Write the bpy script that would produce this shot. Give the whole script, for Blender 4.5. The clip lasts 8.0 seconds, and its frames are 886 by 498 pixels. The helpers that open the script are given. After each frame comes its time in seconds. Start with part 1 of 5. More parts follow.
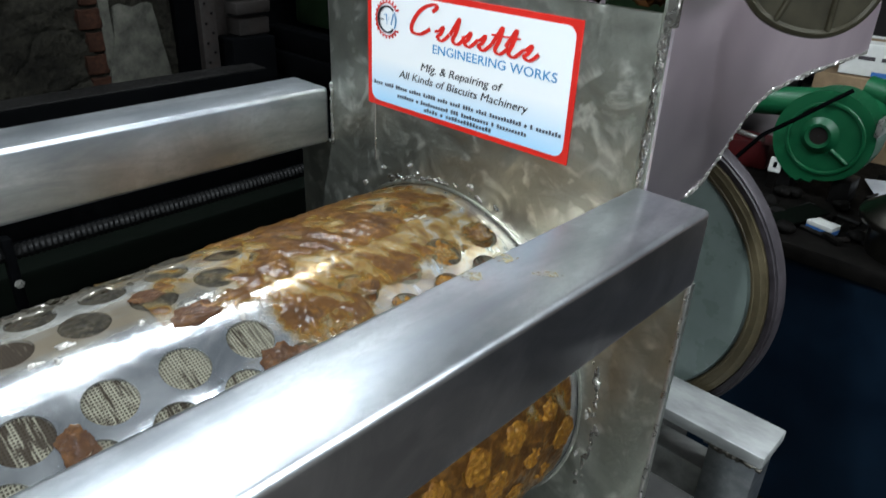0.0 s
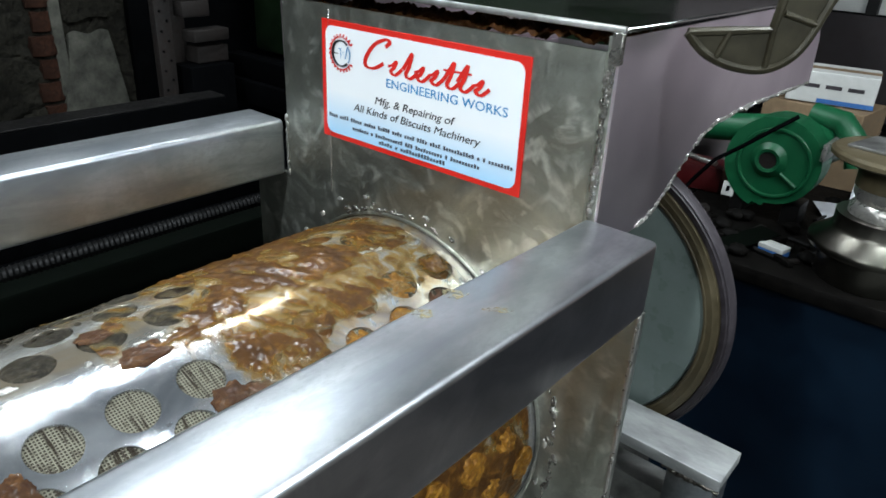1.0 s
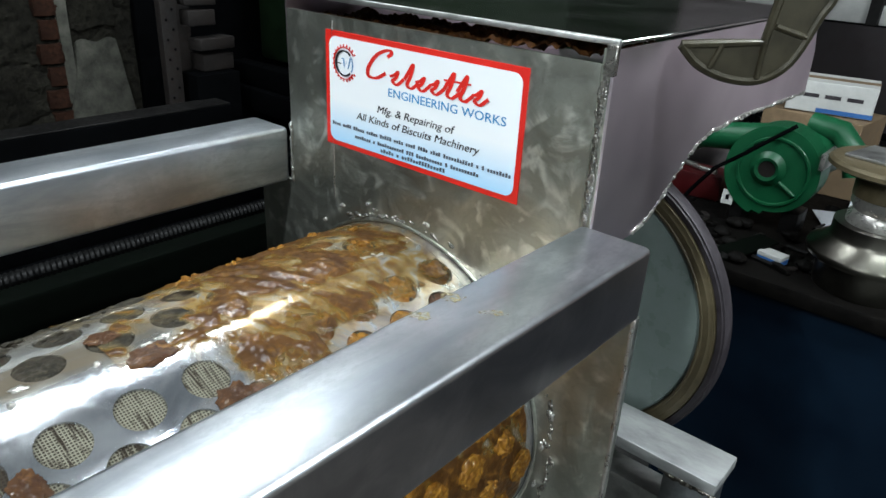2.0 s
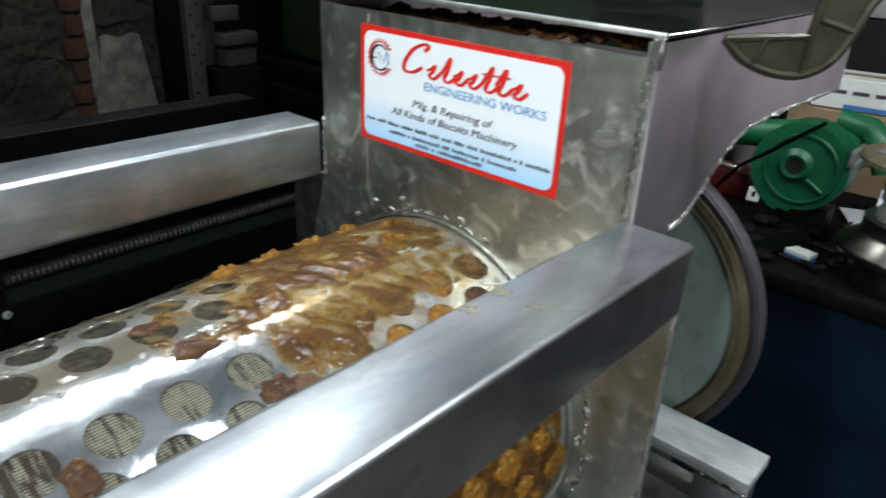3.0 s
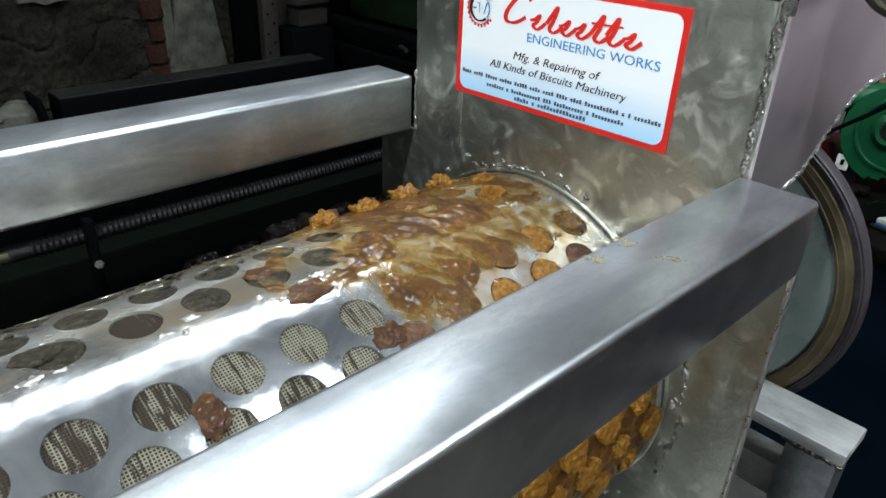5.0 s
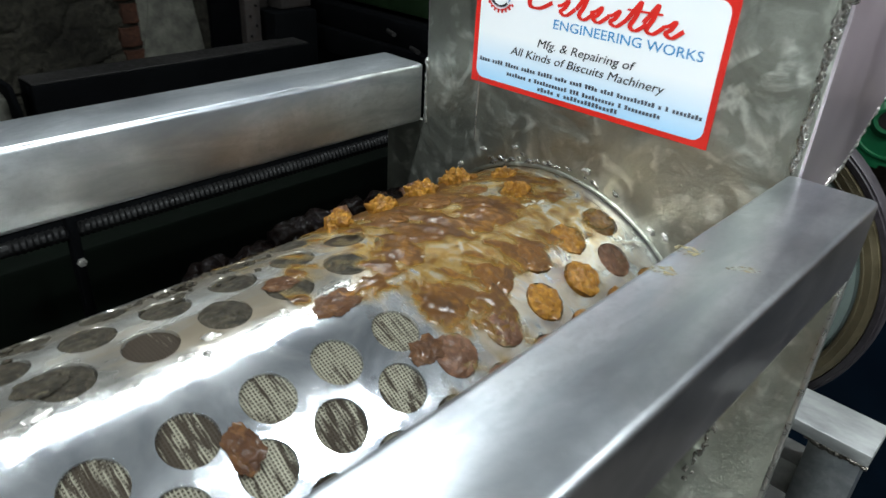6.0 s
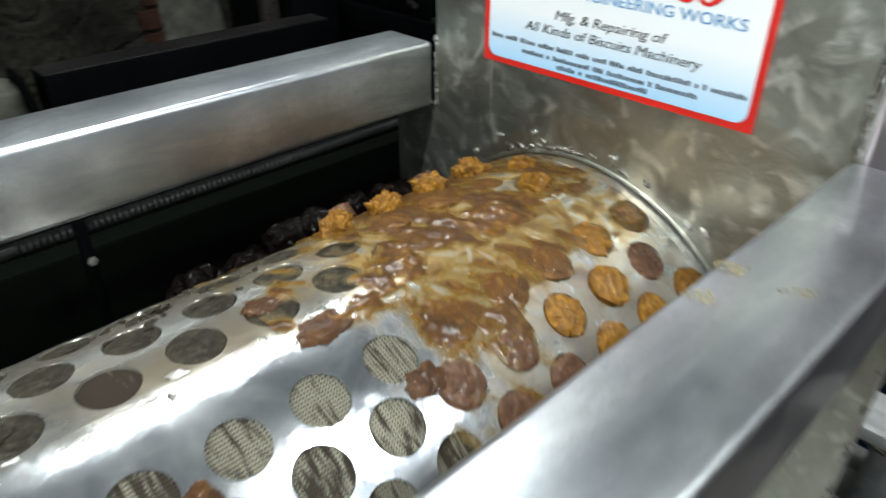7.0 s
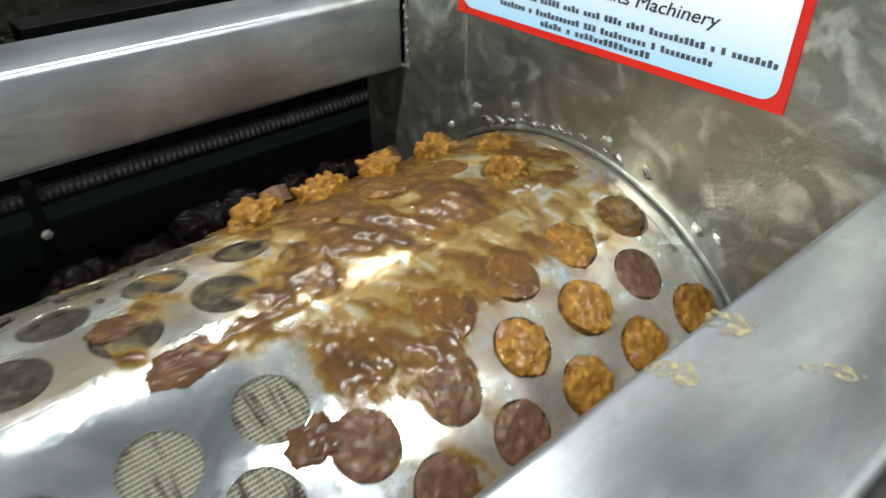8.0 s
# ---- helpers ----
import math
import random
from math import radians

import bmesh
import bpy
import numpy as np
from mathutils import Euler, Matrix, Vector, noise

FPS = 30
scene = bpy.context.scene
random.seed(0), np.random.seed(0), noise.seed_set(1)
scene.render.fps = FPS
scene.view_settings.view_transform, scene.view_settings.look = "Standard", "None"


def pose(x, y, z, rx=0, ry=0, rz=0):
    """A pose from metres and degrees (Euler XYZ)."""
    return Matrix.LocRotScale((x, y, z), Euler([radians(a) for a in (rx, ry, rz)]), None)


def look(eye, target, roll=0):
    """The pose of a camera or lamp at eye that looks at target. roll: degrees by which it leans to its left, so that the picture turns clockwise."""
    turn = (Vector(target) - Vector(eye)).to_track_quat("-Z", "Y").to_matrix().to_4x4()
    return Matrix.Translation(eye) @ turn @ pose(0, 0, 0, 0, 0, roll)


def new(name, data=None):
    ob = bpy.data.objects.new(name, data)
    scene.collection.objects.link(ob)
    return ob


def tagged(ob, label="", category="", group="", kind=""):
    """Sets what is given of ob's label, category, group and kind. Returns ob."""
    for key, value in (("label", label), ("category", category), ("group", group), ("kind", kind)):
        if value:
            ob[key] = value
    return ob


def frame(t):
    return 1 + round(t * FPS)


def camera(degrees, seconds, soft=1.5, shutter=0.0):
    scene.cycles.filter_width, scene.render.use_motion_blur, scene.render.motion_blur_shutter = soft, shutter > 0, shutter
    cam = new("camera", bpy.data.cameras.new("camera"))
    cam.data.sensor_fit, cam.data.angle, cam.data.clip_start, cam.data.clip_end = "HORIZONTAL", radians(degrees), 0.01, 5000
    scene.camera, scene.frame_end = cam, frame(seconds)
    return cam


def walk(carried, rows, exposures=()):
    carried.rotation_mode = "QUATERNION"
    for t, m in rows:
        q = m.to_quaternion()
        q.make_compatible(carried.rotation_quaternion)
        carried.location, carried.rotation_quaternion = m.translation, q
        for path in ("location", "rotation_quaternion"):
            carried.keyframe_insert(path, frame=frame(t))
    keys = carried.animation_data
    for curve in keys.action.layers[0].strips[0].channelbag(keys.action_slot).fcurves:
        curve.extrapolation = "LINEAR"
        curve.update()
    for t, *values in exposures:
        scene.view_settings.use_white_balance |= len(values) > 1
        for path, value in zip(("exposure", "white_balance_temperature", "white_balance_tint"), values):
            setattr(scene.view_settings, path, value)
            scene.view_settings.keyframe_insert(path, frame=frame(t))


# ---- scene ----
import itertools

cam = camera(64.8, 8.0, shutter=1.0)
PATH = [
    (0, (0.658, -0.57, 1.341), (-0.541, 0.742, 0.423), 2.6),
    (0.5, (0.656, -0.57, 1.347), (-0.541, 0.763, 0.458), 2.6),
    (0.8, (0.660, -0.564, 1.351), (-0.513, 0.795, 0.470), 2.9),
    (1, (0.665, -0.561, 1.353), (-0.483, 0.834, 0.495), 3.1),
    (2.3, (0.679, -0.577, 1.359), (-0.485, 0.817, 0.521), 3.2),
    (2.5, (0.677, -0.581, 1.358), (-0.473, 0.822, 0.516), 3.3),
    (3, (0.659, -0.588, 1.355), (-0.527, 0.78, 0.505), 3.1),
    (3.2, (0.648, -0.597, 1.351), (-0.557, 0.747, 0.491), 2.9),
    (3.5, (0.635, -0.611, 1.345), (-0.626, 0.66, 0.453), 2.6),
    (4, (0.628, -0.618, 1.341), (-0.653, 0.624, 0.437), 2.9),
    (4.5, (0.625, -0.624, 1.339), (-0.643, 0.627, 0.429), 2.8),
    (4.7, (0.624, -0.627, 1.338), (-0.637, 0.623, 0.417), 2.7),
    (5.8, (0.57, -0.62, 1.322), (-0.66, 0.636, 0.368), 2.6),
    (6, (0.547, -0.629, 1.326), (-0.635, 0.659, 0.355), 3.4),
    (6.3, (0.534, -0.625, 1.323), (-0.622, 0.646, 0.299), 2.6),
    (6.5, (0.532, -0.614, 1.321), (-0.599, 0.683, 0.302), 2.1),
    (7, (0.512, -0.552, 1.318), (-0.718, 0.626, 0.27), 0.1),
    (7.2, (0.505, -0.516, 1.310), (-0.783, 0.590, 0.254), 0.1),
    (7.5, (0.496, -0.466, 1.293), (-0.837, 0.529, 0.183), -0.0),
    (7.8, (0.480, -0.433, 1.280), (-0.807, 0.536, 0.095), 0.05),
    (7.9, (0.473, -0.424, 1.276), (-0.792, 0.619, 0.129), 0.08),
    (8, (0.468, -0.418, 1.273), (-0.786, 0.655, 0.144), 0.1),
]
BRIGHT = [(0, 0.03, 6600, 13), (2.5, 0.02, 6700, 12), (4.5, 0.02, 6750, 12), (6.0, 0.05, 6800, 12), (7.0, 0.12, 7050, 12), (7.5, 0.22, 7200, 11), (8.0, 0.26, 7200, 11)]
walk(cam, [(t, look(eye, target, roll)) for t, eye, target, roll in PATH], BRIGHT)


# ---- light: a closed workshop with four fluorescent tubes ----
world = bpy.data.worlds.new("world")
world.use_nodes = True
world.node_tree.nodes["Background"].inputs[0].default_value = (0.5, 0.55, 0.6, 1)
world.node_tree.nodes["Background"].inputs[1].default_value = 0.005
scene.world = world


# place, length, watts, heading of the tube from the y axis
TUBES = [((-0.73, 0.20, 2.50), 1.2, 25, 0), ((2.0, -0.85, 1.95), 1.2, 33, 0), ((1.25, 0.46, 2.40), 1.4, 36, -57), ((0.30, -1.9, 2.5), 1.2, 74, 0)]
for p, ln, w, turn in TUBES:
    lamp = bpy.data.lights.new("tube_glow", "AREA")
    lamp.shape, lamp.size, lamp.size_y, lamp.energy, lamp.color = "RECTANGLE", 0.10, ln, w, (0.855, 0.98, 1.04)
    new("tube_glow", lamp).matrix_world = pose(p[0], p[1], p[2] - 0.03, 0, 0, turn)

# ---- materials ----


def nodes(name):
    m = bpy.data.materials.new(name)
    m.use_nodes = True
    nt = m.node_tree
    return m, nt, nt.nodes["Principled BSDF"]


def nd(nt, kind, **inputs):
    n = nt.nodes.new(kind)
    for k, v in inputs.items():
        n.inputs[k.replace("_", " ")].default_value = v
    return n


def coords(nt, scale=(1, 1, 1), turn=(0, 0, 0)):
    c = nt.nodes.new("ShaderNodeTexCoord")
    mp = nt.nodes.new("ShaderNodeMapping")
    mp.inputs["Scale"].default_value = scale
    mp.inputs["Rotation"].default_value = turn
    nt.links.new(c.outputs["Object"], mp.inputs["Vector"])
    return mp.outputs["Vector"]


def noise_tex(nt, vec, scale, detail=4, rough=0.55, dist=0.0):
    n = nd(nt, "ShaderNodeTexNoise", Scale=scale, Detail=detail, Roughness=rough, Distortion=dist)
    nt.links.new(vec, n.inputs["Vector"])
    return n.outputs["Fac"]


def ramp(nt, fac, stops):
    r = nt.nodes.new("ShaderNodeValToRGB")
    e = r.color_ramp.elements
    while len(e) < len(stops):
        e.new(0.5)
    for i, (p, c) in enumerate(stops):
        e[i].position = p
        e[i].color = (*c, 1) if not isinstance(c, (int, float)) else (c, c, c, 1)
    nt.links.new(fac, r.inputs["Fac"])
    return r.outputs["Color"]


def mixc(nt, fac, a, b, mode="MIX"):
    m = nt.nodes.new("ShaderNodeMix")
    m.data_type, m.blend_type = "RGBA", mode
    for sock, v in ((0, fac), (6, a), (7, b)):
        if isinstance(v, (int, float)):
            m.inputs[sock].default_value = v
        elif isinstance(v, tuple):
            m.inputs[sock].default_value = (*v, 1)
        else:
            nt.links.new(v, m.inputs[sock])
    return m.outputs[2]


def calc(nt, op, a, b=0.0, clamp=False):
    m = nt.nodes.new("ShaderNodeMath")
    m.operation, m.use_clamp = op, clamp
    for i, v in enumerate((a, b)):
        if isinstance(v, (int, float)):
            m.inputs[i].default_value = v
        else:
            nt.links.new(v, m.inputs[i])
    return m.outputs[0]


def bump(nt, p, h, strength, dist=0.001):
    b = nd(nt, "ShaderNodeBump", Strength=strength, Distance=dist)
    nt.links.new(h, b.inputs["Height"])
    nt.links.new(b.outputs["Normal"], p.inputs["Normal"])
    return b


def simple(name, c1, c2, rough=0.6, metal=0.0, scale=30, bumps=0.3, stretch=(1, 1, 1), spec=0.4, dist=0.001, stain=0.6):
    """A surface with a fine grain and large soft stains."""
    m, nt, p = nodes(name)
    v = coords(nt, stretch)
    fine = noise_tex(nt, v, scale, 6, 0.65)
    big = noise_tex(nt, v, scale * 0.13, 3, 0.5)
    col = ramp(nt, fine, [(0.3, c1), (0.7, c2)])
    dark = tuple(0.55 * a for a in c1)
    col = mixc(nt, calc(nt, "MULTIPLY", ramp(nt, big, [(0.42, 0.0), (0.68, 1.0)]), stain), col, dark)
    nt.links.new(col, p.inputs["Base Color"])
    r = ramp(nt, fine, [(0.3, max(rough - 0.12, 0.05)), (0.7, min(rough + 0.12, 1))])
    nt.links.new(r, p.inputs["Roughness"])
    p.inputs["Metallic"].default_value = metal
    p.inputs["Specular IOR Level"].default_value = spec
    bump(nt, p, fine, bumps, dist)
    return m


def steel(name, base=(0.62, 0.63, 0.62), lo=0.18, hi=0.42, streak=(1, 1, 1), swirl=0.0, grime=0.35, bumps=0.12, cloud=14, metal=1.0, wave=0.0012, spots=0.35):
    """Hand-finished stainless steel: brushed streaks, buffing clouds, grease."""
    m, nt, p = nodes(name)
    v = coords(nt, streak)
    o = coords(nt)
    fine = noise_tex(nt, v, 260, 3, 0.6)
    clouds = noise_tex(nt, o, cloud, 5, 0.6, swirl)
    blotch = noise_tex(nt, o, cloud * 0.4, 3, 0.5, swirl * 0.5)
    smudge = noise_tex(nt, o, cloud * 4.5, 5, 0.7, swirl)
    col = mixc(nt, ramp(nt, clouds, [(0.35, 0.0), (0.75, 1.0)]), tuple(0.66 * a for a in base), base)
    col = mixc(nt, calc(nt, "MULTIPLY", ramp(nt, smudge, [(0.5, 0.0), (0.72, 1.0)]), spots), col, tuple(0.5 * a for a in base))
    col = mixc(nt, calc(nt, "MULTIPLY", ramp(nt, blotch, [(0.45, 0.0), (0.7, 1.0)]), grime), col, (0.13, 0.13, 0.105))
    nt.links.new(col, p.inputs["Base Color"])
    rr = calc(nt, "ADD", calc(nt, "MULTIPLY", clouds, hi - lo), calc(nt, "ADD", calc(nt, "MULTIPLY", fine, 0.08), calc(nt, "MULTIPLY", smudge, 0.06)))
    nt.links.new(calc(nt, "ADD", rr, lo - 0.05, True), p.inputs["Roughness"])
    p.inputs["Metallic"].default_value = metal
    soft = noise_tex(nt, o, cloud, 1.2, 0.4, swirl)
    if swirl > 1.0:
        arcs = noise_tex(nt, o, 16, 1.5, 0.45, 5.0)
        fine = calc(nt, "ADD", fine, calc(nt, "MULTIPLY", ramp(nt, arcs, [(0.35, 0.0), (0.65, 1.0)]), 0.45))
    hgt = calc(nt, "ADD", calc(nt, "MULTIPLY", fine, 0.25), calc(nt, "ADD", calc(nt, "MULTIPLY", soft, 2.2), calc(nt, "MULTIPLY", clouds, 0.25)))
    bump(nt, p, hgt, bumps, wave)
    return m


RAIL = steel("rail_steel", (0.66, 0.69, 0.71), 0.27, 0.36, (1, 0.04, 1), 0.8, 0.0, 0.20, 11, 1.0, 0.0018, 0.05)
# rail steel toned down for the dark reflections on the outer side
RAIL_SIDE_DIM = steel("rail_side_dim_steel", (0.54, 0.50, 0.49), 0.27, 0.33, (1, 0.04, 1), 0.8, 0.15, 0.25, 14, 1.0, 0.0012, 0.12)
PANEL = steel("panel_steel", (0.62, 0.64, 0.565), 0.27, 0.40, (1, 1, 1), 2.2, 0.45, 0.5, 9, 0.95, 0.003)


def polished(name, base, dim):
    """Thin polished sheet with soft waves and faint hand marks."""
    m, nt, p = nodes(name)
    o = coords(nt)
    big = noise_tex(nt, o, 6, 2, 0.4, 0.5)
    marks = noise_tex(nt, o, 55, 4, 0.6, 1.5)
    nt.links.new(mixc(nt, ramp(nt, big, [(0.35, 0.0), (0.70, 1.0)]), dim, base), p.inputs["Base Color"])
    nt.links.new(calc(nt, "ADD", 0.28, calc(nt, "ADD", calc(nt, "MULTIPLY", big, 0.08), calc(nt, "MULTIPLY", marks, 0.05))), p.inputs["Roughness"])
    p.inputs["Metallic"].default_value = 1.0
    bump(nt, p, noise_tex(nt, o, 4.5, 1, 0.3, 0.4), 0.6, 0.018)
    return m


HOPPER = polished("hopper_steel", (0.96, 0.86, 0.91), (0.72, 0.63, 0.69))
LID = steel("lid_steel", (0.46, 0.45, 0.44), 0.06, 0.24, (1, 0.2, 1), 1.0, 0.5, 0.12, 8, 1.0)
SCRAPED = simple("scraped_pale_steel", (0.24, 0.245, 0.245), (0.42, 0.43, 0.42), 0.46, 0.4, 60, 0.1, (0.35, 1, 1), stain=0.55)
WORN = steel("worn_steel", (0.6, 0.6, 0.58), 0.3, 0.6, (0.1, 1, 1), 1.5, 0.6, 0.3, 25)
DULLWELD = steel("dull_weld_bead", (0.36, 0.34, 0.31), 0.14, 0.36, (1, 1, 1), 1.0, 0.5, 0.3, 60, 0.95)
WELD = steel("weld_bead", (0.60, 0.58, 0.54), 0.16, 0.40, (1, 1, 1), 1.0, 0.3, 0.3, 60, 0.8)

# scuffed rail tops: darker rubbed patches with a fine grain
RN = RAIL.node_tree
RP = RN.nodes["Principled BSDF"]
RUB = noise_tex(RN, coords(RN, (1, 0.22, 1)), 22, 5, 0.6, 0.7)
RN.links.new(mixc(RN, ramp(RN, RUB, [(0.40, 0.0), (0.66, 0.85)]), RP.inputs["Base Color"].links[0].from_socket, (0.28, 0.305, 0.335)), RP.inputs["Base Color"])
SCUFF = noise_tex(RN, coords(RN, (1, 0.5, 1)), 150, 5, 0.7, 0.4)
RN.links.new(mixc(RN, ramp(RN, SCUFF, [(0.46, 0.0), (0.66, 0.45)]), RP.inputs["Base Color"].links[0].from_socket, (0.33, 0.35, 0.375)), RP.inputs["Base Color"])
RN.links.new(calc(RN, "ADD", RP.inputs["Roughness"].links[0].from_socket, calc(RN, "ADD", calc(RN, "MULTIPLY", ramp(RN, RUB, [(0.4, 0.0), (0.7, 1.0)]), 0.03), calc(RN, "MULTIPLY", ramp(RN, SCUFF, [(0.45, 0.0), (0.70, 1.0)]), 0.05))), RP.inputs["Roughness"])

DRUM_X, DRUM_Z, DRUM_R = 0.14, 0.805, 0.215


def drum_steel():
    """Polished drum with a honey-coloured grease film near the end plate."""
    m, nt, p = nodes("drum_steel")
    o = coords(nt)
    st = coords(nt, (1, 0.25, 1))
    clouds = noise_tex(nt, o, 16, 5, 0.6, 0.6)
    fine = noise_tex(nt, st, 240, 2, 0.6)
    base = mixc(nt, ramp(nt, clouds, [(0.35, 0.0), (0.7, 1.0)]), (0.36, 0.38, 0.41), (0.74, 0.76, 0.78))
    sep = nt.nodes.new("ShaderNodeSeparateXYZ")
    nt.links.new(o, sep.inputs[0])
    wob = noise_tex(nt, o, 22, 5, 0.65, 0.8)
    y = calc(nt, "ADD", sep.outputs["Y"], calc(nt, "MULTIPLY", calc(nt, "SUBTRACT", wob, 0.5), 0.22))
    zone = calc(nt, "MULTIPLY", ramp(nt, calc(nt, "ADD", y, 0.5), [(0.575, 0.0), (0.64, 1.0)]), ramp(nt, calc(nt, "ADD", sep.outputs["Y"], calc(nt, "MULTIPLY", wob, 0.02)), [(0.384, 1.0), (0.404, 0.55)]))
    film = noise_tex(nt, coords(nt, (1, 1, 1)), 34, 5, 0.6, 1.2)
    wiped = ramp(nt, calc(nt, "ADD", sep.outputs["X"], calc(nt, "MULTIPLY", wob, 0.02)), [(0.082, 1.0), (0.108, 0.60)])
    amt = calc(nt, "MULTIPLY", calc(nt, "MULTIPLY", zone, wiped), ramp(nt, film, [(0.29, 0.0), (0.46, 1.0)]))
    tint = ramp(nt, film, [(0.36, (0.27, 0.235, 0.165)), (0.50, (0.24, 0.15, 0.045)), (0.62, (0.13, 0.06, 0.015))])
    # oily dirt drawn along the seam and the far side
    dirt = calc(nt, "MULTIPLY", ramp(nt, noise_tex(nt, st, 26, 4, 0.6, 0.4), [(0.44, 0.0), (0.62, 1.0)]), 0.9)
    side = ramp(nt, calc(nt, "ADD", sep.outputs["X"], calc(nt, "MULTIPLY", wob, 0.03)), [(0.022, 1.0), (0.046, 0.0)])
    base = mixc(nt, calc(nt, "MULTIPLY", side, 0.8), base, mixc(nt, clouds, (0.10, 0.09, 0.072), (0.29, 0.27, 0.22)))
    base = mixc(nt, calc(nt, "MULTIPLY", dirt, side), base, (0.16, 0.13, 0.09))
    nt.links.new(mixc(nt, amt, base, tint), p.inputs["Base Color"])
    nt.links.new(calc(nt, "SUBTRACT", 0.90, calc(nt, "ADD", calc(nt, "MULTIPLY", amt, 0.5), calc(nt, "ADD", calc(nt, "MULTIPLY", side, 0.16), calc(nt, "MULTIPLY", calc(nt, "MULTIPLY", dirt, side), 0.30)))), p.inputs["Metallic"])
    r = calc(nt, "ADD", calc(nt, "MULTIPLY", clouds, 0.15), calc(nt, "MULTIPLY", fine, 0.04))
    dent = noise_tex(nt, o, 11, 2, 0.4, 0.6)
    nt.links.new(calc(nt, "ADD", calc(nt, "ADD", r, 0.06, True), calc(nt, "MULTIPLY", side, 0.03)), p.inputs["Roughness"])
    bump(nt, p, calc(nt, "ADD", calc(nt, "ADD", calc(nt, "MULTIPLY", fine, 0.3), calc(nt, "MULTIPLY", dent, 6.0)), calc(nt, "MULTIPLY", film, 1.2)), 0.14, 0.002)
    return m


DRUM = drum_steel()


def dough(name, a, b, c, scale=60, rough=0.33, bumps=0.5):
    m, nt, p = nodes(name)
    o = coords(nt)
    n1 = noise_tex(nt, o, scale, 6, 0.65, 0.5)
    n2 = noise_tex(nt, o, scale * 0.35, 4, 0.6, 1.0)
    col = mixc(nt, ramp(nt, n2, [(0.35, 0.0), (0.65, 1.0)]), a, b)
    col = mixc(nt, ramp(nt, n1, [(0.5, 0.0), (0.75, 1.0)]), col, c)
    nt.links.new(col, p.inputs["Base Color"])
    nt.links.new(ramp(nt, n1, [(0.3, rough + 0.15), (0.7, rough - 0.1)]), p.inputs["Roughness"])
    p.inputs["Specular IOR Level"].default_value = 0.10
    p.inputs["Subsurface Weight"].default_value = 0.08
    p.inputs["Subsurface Radius"].default_value = (0.006, 0.003, 0.001)
    p.inputs["Coat Weight"].default_value = 0.28
    p.inputs["Coat Roughness"].default_value = 0.09
    bump(nt, p, n1, bumps, 0.002)
    return m


SMEAR = dough("dough_smear", (0.058, 0.023, 0.005), (0.115, 0.047, 0.008), (0.21, 0.096, 0.015), 45, 0.45, 0.7)
PAT = dough("dough_pat", (0.032, 0.013, 0.006), (0.062, 0.027, 0.010), (0.12, 0.056, 0.020), 80, 0.45, 0.3)
PAT.node_tree.nodes["Principled BSDF"].inputs["Coat Weight"].default_value = 0.15
PAT.node_tree.nodes["Principled BSDF"].inputs["Subsurface Weight"].default_value = 0.0


def film_mat():
    """Wet dough whose colour and cover follow its thickness over the drum."""
    m = dough("dough_film", (0.040, 0.0165, 0.0045), (0.080, 0.033, 0.007), (0.185, 0.084, 0.014), 70, 0.42, 0.55)
    nt = m.node_tree
    p = nt.nodes["Principled BSDF"]
    o = coords(nt)
    sep = nt.nodes.new("ShaderNodeSeparateXYZ")
    nt.links.new(o, sep.inputs[0])
    dx = calc(nt, "SUBTRACT", sep.outputs["X"], DRUM_X)
    dz = calc(nt, "SUBTRACT", sep.outputs["Z"], DRUM_Z)
    r = calc(nt, "SQRT", calc(nt, "ADD", calc(nt, "MULTIPLY", dx, dx), calc(nt, "MULTIPLY", dz, dz)))
    mm = calc(nt, "MULTIPLY", calc(nt, "SUBTRACT", r, DRUM_R + 0.0003), 1000.0)
    mm = calc(nt, "ADD", mm, calc(nt, "MULTIPLY", calc(nt, "SUBTRACT", noise_tex(nt, o, 130, 4, 0.6, 0.8), 0.5), 0.7))
    p.inputs["Coat Weight"].default_value = 0.28
    p.inputs["Coat Roughness"].default_value = 0.16
    p.inputs["Subsurface Weight"].default_value = 0.05
    old = p.inputs["Base Color"].links[0].from_socket
    thin = mixc(nt, noise_tex(nt, o, 60, 3, 0.5, 0.5), (0.125, 0.056, 0.008), (0.23, 0.135, 0.020))
    thin = mixc(nt, ramp(nt, mm, [(0.25, 0.0), (0.75, 1.0)]), (0.25, 0.19, 0.095), thin)
    full = calc(nt, "MULTIPLY", mm, 0.4)
    nt.links.new(mixc(nt, ramp(nt, full, [(0.22, 0.0), (0.62, 1.0)]), thin, old), p.inputs["Base Color"])
    nt.links.new(ramp(nt, full, [(0.0, 0.0), (0.14, 0.24), (0.30, 0.66), (0.60, 1.0)]), p.inputs["Alpha"])
    return m


FILM = film_mat()
PLUG = dough("dough_fresh", (0.20, 0.088, 0.010), (0.095, 0.036, 0.006), (0.33, 0.165, 0.024), 130, 0.5, 0.9)
PLUG_DARK = dough("dough_dark", (0.060, 0.029, 0.017), (0.10, 0.048, 0.027), (0.17, 0.085, 0.05), 170, 0.42, 1.0)
PLUG_DARK.node_tree.nodes["Principled BSDF"].inputs["Coat Weight"].default_value = 0.12
PLUG_DARK.node_tree.nodes["Principled BSDF"].inputs["Coat Roughness"].default_value = 0.2
CRUST = dough("dough_crust", (0.11, 0.04, 0.012), (0.17, 0.065, 0.018), (0.25, 0.11, 0.03), 70, 0.5, 0.8)


